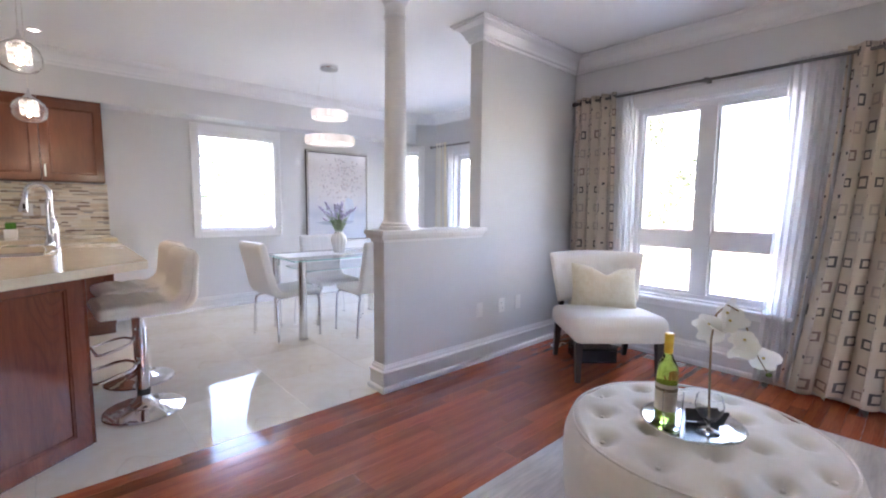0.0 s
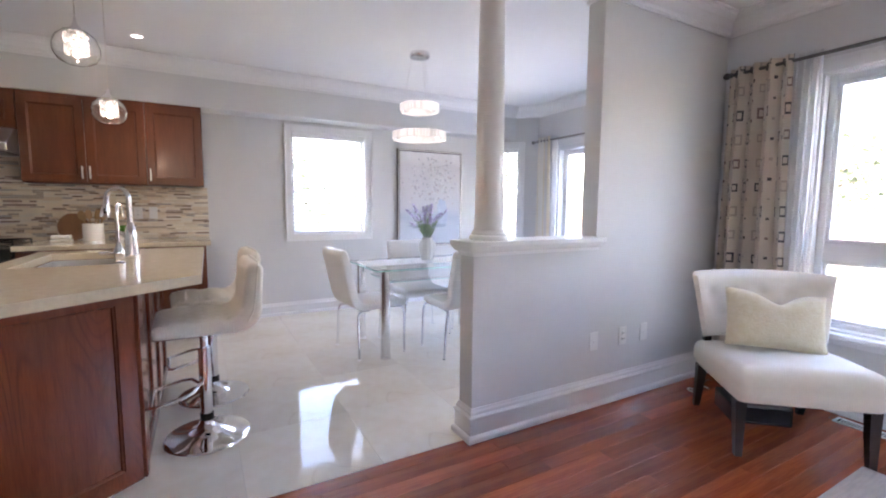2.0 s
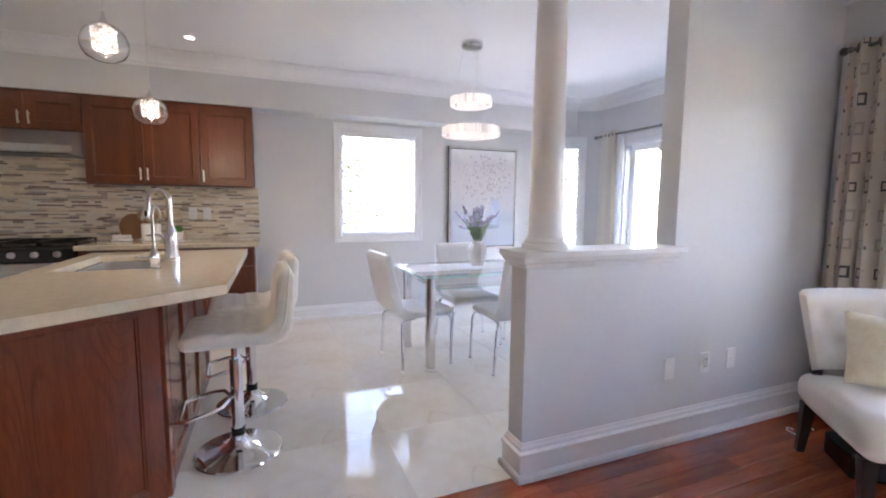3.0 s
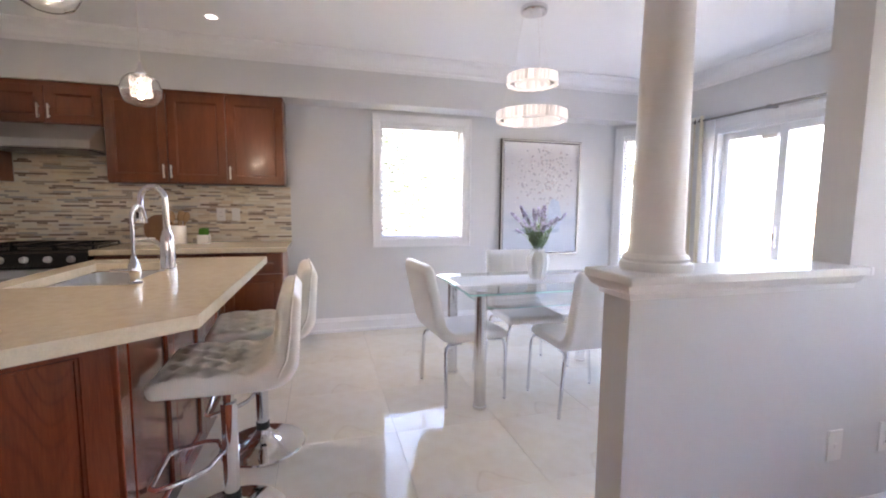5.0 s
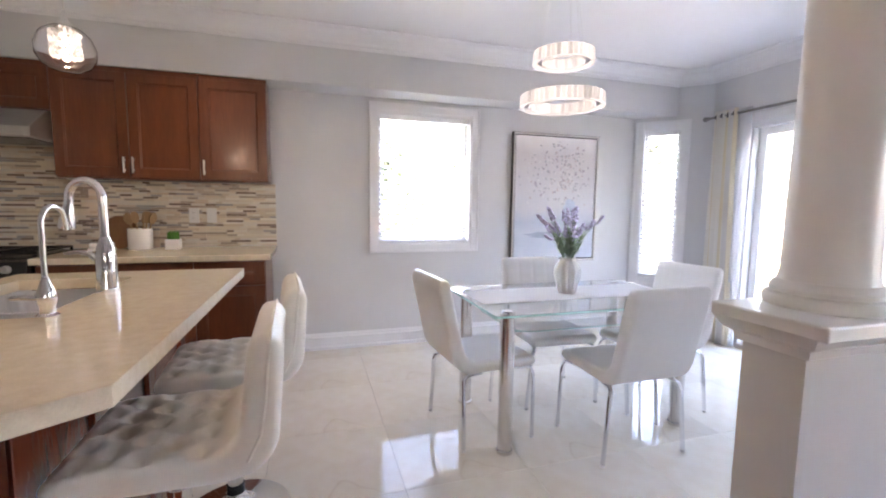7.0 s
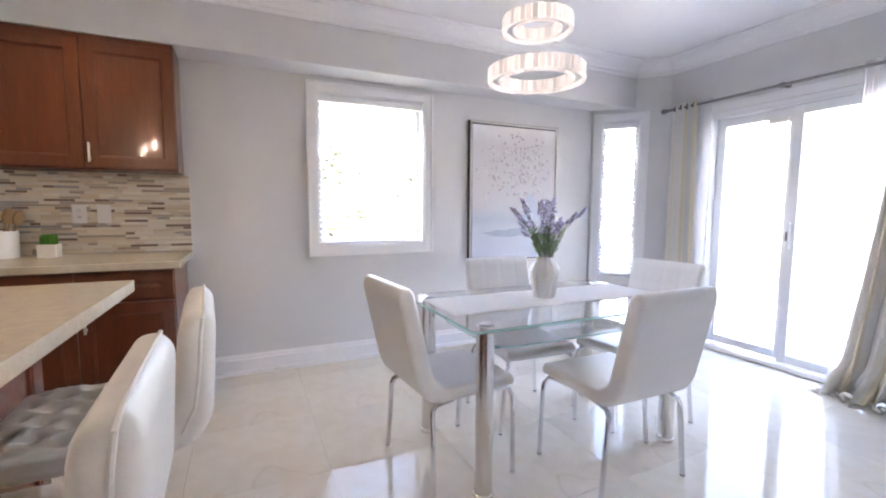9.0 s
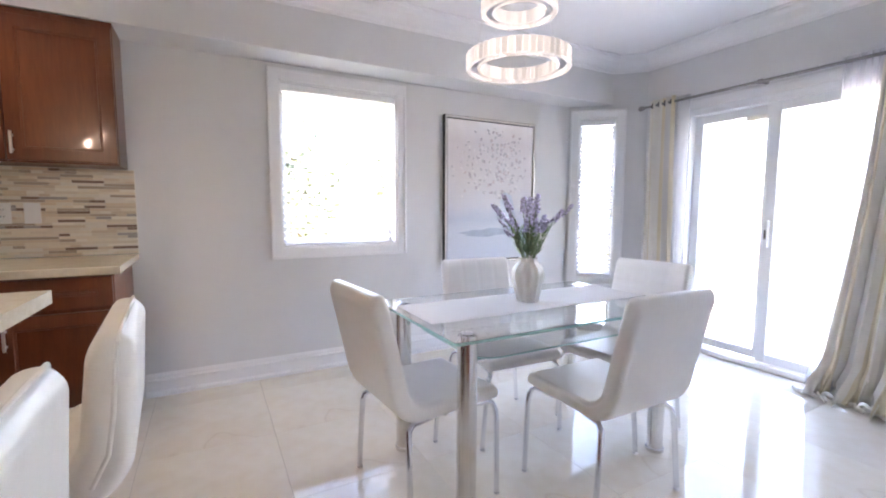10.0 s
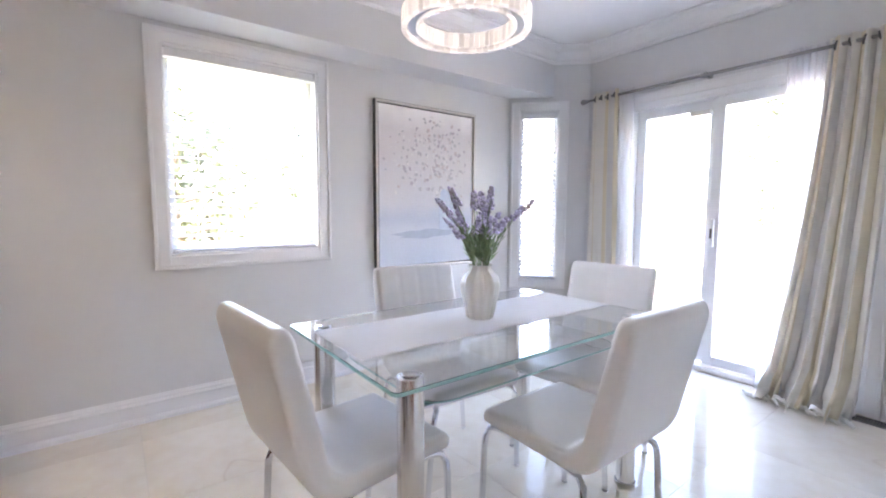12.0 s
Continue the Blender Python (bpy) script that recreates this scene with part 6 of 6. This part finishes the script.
pil = thing("throw_pillow", "cream textured oblong cushion on the accent chair", "cushion", pose(3.595, 2.085, 0, 0, 0, -131) @ pose(-0.075, 0.01, 0.625, -5, -18, 3))
PILLOW = material("cream_chenille", (0.72, 0.62, 0.42), 0.9, scale=24, second=(0.80, 0.73, 0.57), bump=0.7, bump_scale=75, sheen=0.4)
bm = BM()
g = {}
for side in (1, -1):
    for i in range(25):
        for j in range(17):
            u, v = -1 + i / 12, -1 + j / 8
            e = max(0.0, (1 - abs(u) ** 3.2) * (1 - abs(v) ** 3.2))
            pinch = 1 - 0.06 * (1 - abs(u) ** 2) * abs(v) ** 4
            pin2 = 1 - 0.05 * (1 - abs(v) ** 2) * abs(u) ** 4
            sag = -0.065 * math.exp(-((u - 0.05) / 0.34) ** 2) * max(v, 0) ** 1.3
            g[side, i, j] = bm.verts.new((side * 0.065 * e ** 0.55, 0.262 * u * pin2, 0.165 * v * pinch + sag))
    for i in range(24):
        for j in range(16):
            bm.faces.new((g[side, i, j], g[side, i + 1, j], g[side, i + 1, j + 1], g[side, i, j + 1]))
bmesh.ops.remove_doubles(bm, verts=bm.verts[:], dist=0.0004)
part("cover", bm, PILLOW, pil, smooth=True)


def floor_vent(label, m, L, Wd, mat):
    ob = thing("floor_vent", label, "floor vent", m)
    part("frame", _flat_frame(L, Wd), mat, ob)
    me = bpy.data.meshes.new("slat")
    sb = box(BM(), (-0.002, -Wd / 2 + 0.012, 0.0005), (0.002, Wd / 2 - 0.012, 0.004))
    sb.to_mesh(me), sb.free()
    me.materials.append(mat)
    k = -L / 2 + 0.022
    while k < L / 2 - 0.016:
        s = new("slat", me)
        s.parent, s.location = ob, (k, 0, 0)
        k += 0.0125
    # flat black sheet painting the shade of the duct below the slats
    part("pit", box(BM(), (-L / 2 + 0.012, -Wd / 2 + 0.012, 0.0003), (L / 2 - 0.012, Wd / 2 - 0.012, 0.0006)), BLACK, ob)
    return ob


def _flat_frame(L, Wd, t=0.012):
    bm = BM()
    for a, b, c, d in ((-L / 2, L / 2, -Wd / 2, -Wd / 2 + t), (-L / 2, L / 2, Wd / 2 - t, Wd / 2), (-L / 2, -L / 2 + t, -Wd / 2 + t, Wd / 2 - t), (L / 2 - t, L / 2, -Wd / 2 + t, Wd / 2 - t)):
        box(bm, (a, c, 0.0003), (b, d, 0.0045), 0.0)
    return bm


floor_vent("white metal floor vent below the living room window", pose(4.118, 1.833, 0, 0, 0, 90), 0.30, 0.09, PLASTIC)
floor_vent("bronze metal floor vent beside the patio door curtain", pose(4.87, 3.64, 0, 0, 0, 90), 0.34, 0.10, DARKMETAL)

cab = thing("power_cable", "white cable coiled on the floor behind the chair", "cable", pose(0, 0, 0))
pts = [Vector((3.72 + 0.05 * math.cos(t) + 0.018 * t, 2.64 + 0.035 * math.sin(1.3 * t) - 0.006 * t, 0.006 + 0.002 * math.sin(3 * t))) for t in (k * 0.25 for k in range(30))]
part("cord", tube(BM(), pts, 0.0045, 8), PLASTIC, cab, smooth=True)
spk = thing("speaker_box", "small black box on the floor under the chair", "box", pose(3.72, 2.25, 0, 0, 0, 49))
part("body", box(BM(), (-0.13, -0.16, 0.0), (0.13, 0.16, 0.12), 0.012), BLACK, spk)
part("grille", box(BM(), (-0.134, -0.14, 0.02), (-0.1305, 0.14, 0.105), 0.0), material("grille_cloth", (0.02, 0.02, 0.025), 0.9, var=0.3, scale=60), spk)

# ---- garden ----
RAILDARK = material("dark_rail_paint", (0.06, 0.06, 0.065), 0.5, var=0.1, scale=10)
rail = thing("patio_railing", "thin dark metal railing at the patio edge", "railing", pose(11.2, 0, -0.56), kind="structure")
part("top_rail", tube(BM(), [(0, -2, 1.04), (0, 14, 1.04)], 0.022, 8), RAILDARK, rail)
part("lower_rail", tube(BM(), [(0, -2, 0.5), (0, 14, 0.5)], 0.016, 8), RAILDARK, rail)
for k in range(9):
    part("post", tube(BM(), [(0, -1.8 + 1.95 * k + 0.22, 0), (0, -1.8 + 1.95 * k + 0.22, 1.03)], 0.025, 8), RAILDARK, rail)
pch = thing("patio_chair", "grey sling patio chair on the concrete", "chair", pose(8.0, 3.05, -0.56, 0, 0, 150))
SLING = material("grey_sling", (0.10, 0.10, 0.11), 0.7, var=0.15, scale=20)
out = rounded([(0.30, 0.40), (0.30, 0.43), (-0.2, 0.40), (-0.48, 1.12), (-0.52, 1.11), (-0.25, 0.365)], 0.02, 3)
part("sling", cushion_sweep(out, 0.52, 0.008, step=0.05, wstep=0.1), SLING, pch, smooth=True)
for s in (-1, 1):
    part("frame", tube(BM(), [(0.34, s * 0.28, 0.0), (0.32, s * 0.28, 0.41), (-0.22, s * 0.28, 0.38), (-0.5, s * 0.28, 1.12)], 0.016, 8), RAILDARK, pch)
    part("rear_leg", tube(BM(), [(0.05, s * 0.28, 0.39), (-0.42, s * 0.28, 0.0)], 0.016, 8), RAILDARK, pch)
for x0, y0, x1, y1 in ((18.0, -16.0, 18.0, 22.0), (18.0, 22.0, -14.0, 22.0)):
    L, ang = math.hypot(x1 - x0, y1 - y0), math.degrees(math.atan2(y1 - y0, x1 - x0))
    fn = thing("garden_fence", "tall weathered board fence at the garden's edge", "fence", pose(x0, y0, -0.62, 0, 0, ang), kind="structure")
    me = bpy.data.meshes.new("board")
    fb = box(BM(), (0.0, -0.012, 0.0), (0.185, 0.012, 1.75))
    fb.to_mesh(me), fb.free()
    me.materials.append(FENCE)
    for k in range(int(L / 0.19)):
        b = new("board", me)
        b.parent, b.location = fn, (k * 0.19, 0, 0.02)
    part("rail", box(BM(), (0, 0.013, 0.3), (L, 0.05, 0.4)), FENCE, fn)
    part("rail", box(BM(), (0, 0.013, 1.4), (L, 0.05, 1.5)), FENCE, fn)


def tree(label, x, y, height, spread, seed, leaves=2600):
    """A tapered trunk with limbs, and a loose crown of many small leaves gathered in clumps."""
    rng = random.Random(seed)
    ob = thing("tree", label, "tree", pose(x, y, -0.62))
    bm = BM()
    tube(bm, [(0, 0, 0), (0.05, 0.02, height * 0.3), (0.0, 0.06, height * 0.6), (0.05, 0, height * 0.9)], [0.16, 0.12, 0.08, 0.02], 10)
    tips = []
    for k in range(16):
        a, h = 2.4 * k, height * rng.uniform(0.2, 0.85)
        L = spread * (1.1 - 0.7 * h / height) * rng.uniform(0.7, 1.1)
        end = Vector((L * math.cos(a), L * math.sin(a), h + L * rng.uniform(0.2, 0.7)))
        mid = Vector((0.5 * L * math.cos(a), 0.5 * L * math.sin(a), h + 0.15 * L))
        tube(bm, [(0, 0, h), mid, end], [0.05, 0.03, 0.008], 6)
        tips += [end, mid.lerp(end, 0.5), mid, end + Vector((rng.uniform(-0.4, 0.4), rng.uniform(-0.4, 0.4), rng.uniform(0, 0.5)))]
    part("trunk", bm, BARK, ob, smooth=True)
    bm = BM()
    for _ in range(leaves):
        c = rng.choice(tips) + Vector((rng.gauss(0, 0.28), rng.gauss(0, 0.28), rng.gauss(0, 0.24)))
        n = Vector((rng.gauss(0, 1), rng.gauss(0, 1), rng.gauss(0, 1))).normalized()
        u = n.orthogonal().normalized()
        v = n.cross(u)
        s = rng.uniform(0.05, 0.11)
        q = [bm.verts.new(c + u * s * a + v * s * 0.6 * b) for a, b in ((-1, 0), (0, -1), (1, 0), (0, 1))]
        bm.faces.new(q)
    part("crown", bm, LEAF, ob)
    return ob


tree("leafy garden tree outside the dining window", 2.4, 12.6, 3.6, 1.5, 1, 2400)
tree("leafy garden tree outside the dining window", 6.2, 13.4, 4.2, 1.6, 2, 2400)
tree("leafy garden tree by the fence", 10.6, 13.8, 4.6, 1.8, 3, 1800)
tree("leafy garden tree by the fence", 15.5, 6.5, 5.5, 1.9, 4, 3000)
tree("leafy garden tree by the fence", 14.5, 0.5, 5.0, 1.9, 5, 3000)


# ---- planks and tiles ----
def pieces(parent, name, mat, cells, top, depth, gap):
    """Thin bevelled slabs, each an object of its own; equal sizes share one mesh."""
    meshes = {}
    for x0, x1, y0, y1 in cells:
        w, d = round(x1 - x0 - gap, 3), round(y1 - y0 - gap, 3)
        if w < 0.01 or d < 0.01:
            continue
        if (w, d) not in meshes:
            b = 0.0005
            co = [(sx * (w / 2), sy * (d / 2), -depth) for sx, sy in ((-1, -1), (1, -1), (1, 1), (-1, 1))]
            co += [(x, y, -b) for x, y, _ in co]
            co += [(sx * (w / 2 - b), sy * (d / 2 - b), 0) for sx, sy in ((-1, -1), (1, -1), (1, 1), (-1, 1))]
            fs = [(0, 3, 2, 1), (8, 9, 10, 11)]
            for k in range(4):
                j = (k + 1) % 4
                fs += [(k, j, 4 + j, 4 + k), (4 + k, 4 + j, 8 + j, 8 + k)]
            me = bpy.data.meshes.new(name)
            me.from_pydata(co, [], fs)
            me.materials.append(mat)
            meshes[(w, d)] = me
        ob = new(name, meshes[(w, d)])
        ob.parent = parent
        ob.location = ((x0 + x1) / 2, (y0 + y1) / 2, top)


rng = random.Random(4)
cells, row, y = [], 0, FLOOR_LINE
while y > SOUTH:
    d = 0.085
    x = WEST - rng.uniform(0, 1.2)
    while x < LIVING:
        L = rng.choice((0.6, 0.75, 0.9, 1.05, 1.2)) if y > -0.6 else 2.4
        a, b = max(x, WEST), min(x + L, LIVING)
        if b - a > 0.02 and not (y - d / 2 > HALF0 and b > 2.0 and a > 2.0):
            cells.append((a, b, y - d, y))
        x += L
    y -= d
pieces(floor, "plank", CHERRY, cells, 0.0, 0.011, 0.0005)
cells = []
T = 0.61
x = 0.35 - 5 * T
while x < SLIDE + 0.1:
    y = FLOOR_LINE
    while y < BACK:
        cells.append((max(x, WEST), min(x + T, SLIDE + 0.14), y, min(y + T, BACK)))
        y += T
    x += T
pieces(floor, "tile", MARBLE, [c for c in cells if c[1] > c[0]], 0.0, 0.011, 0.0009)


# ---- backsplash: bed and glass-and-stone strips ----
SPLASH = thing("backsplash", "beige and brown linear mosaic backsplash above the counter", "backsplash", kind="structure")
part("bed", box(BM(), (WEST + 0.001, BACK - 0.006, CT + 0.0005), (0.91, BACK - 0.0003, ZB - 0.002)), GROUT, SPLASH)
part("bed", box(BM(), (-1.22, BACK - 0.006, ZB - 0.0015), (-0.462, BACK - 0.0003, 1.67)), GROUT, SPLASH)
MOSAIC = [material("mosaic_" + k, c, r, var=0.12, scale=18, obj_random=0.08) for k, c, r in (
    ("cream", (0.76, 0.67, 0.54), 0.35), ("sand", (0.68, 0.56, 0.42), 0.3), ("ivory", (0.80, 0.74, 0.64), 0.3), ("taupe", (0.50, 0.41, 0.33), 0.2), ("brown", (0.28, 0.20, 0.16), 0.12), ("grey", (0.42, 0.39, 0.37), 0.12))]
rng = random.Random(12)
shared, rest, made = {}, [BM() for _ in MOSAIC], 0
z, row = CT + 0.002, 0
pitch = 0.0163
while z + pitch < 1.668:
    x = 0.908
    while x > WEST + 0.2:
        L = rng.choice((0.05, 0.075, 0.10, 0.125, 0.15))
        i = rng.choices(range(6), (30, 22, 20, 12, 9, 8))[0]
        a = x - L
        over = z + pitch > ZB - 0.003
        if not over or (a > -1.218 and x < -0.464):
            if x > 0.14 and made < 300 and not over:
                if (L, i) not in shared:
                    me = bpy.data.meshes.new("tile")
                    tb_ = box(BM(), (-L / 2 + 0.0007, -0.0045, 0.0007), (L / 2 - 0.0007, 0.0, pitch - 0.0009))
                    tb_.to_mesh(me), tb_.free()
                    me.materials.append(MOSAIC[i])
                    shared[(L, i)] = me
                t = new("tile", shared[(L, i)])
                t.parent, t.location = SPLASH, (x - L / 2, BACK - 0.0062, z)
                made += 1
            else:
                box(rest[i], (a + 0.0007, BACK - 0.0105, z + 0.0007), (x - 0.0007, BACK - 0.0062, z + pitch - 0.0009))
        x = a
    z += pitch
    row += 1
for bm, mat in zip(rest, MOSAIC):
    part("mosaic_rest", bm, mat, SPLASH)["kind"] = "stuff"
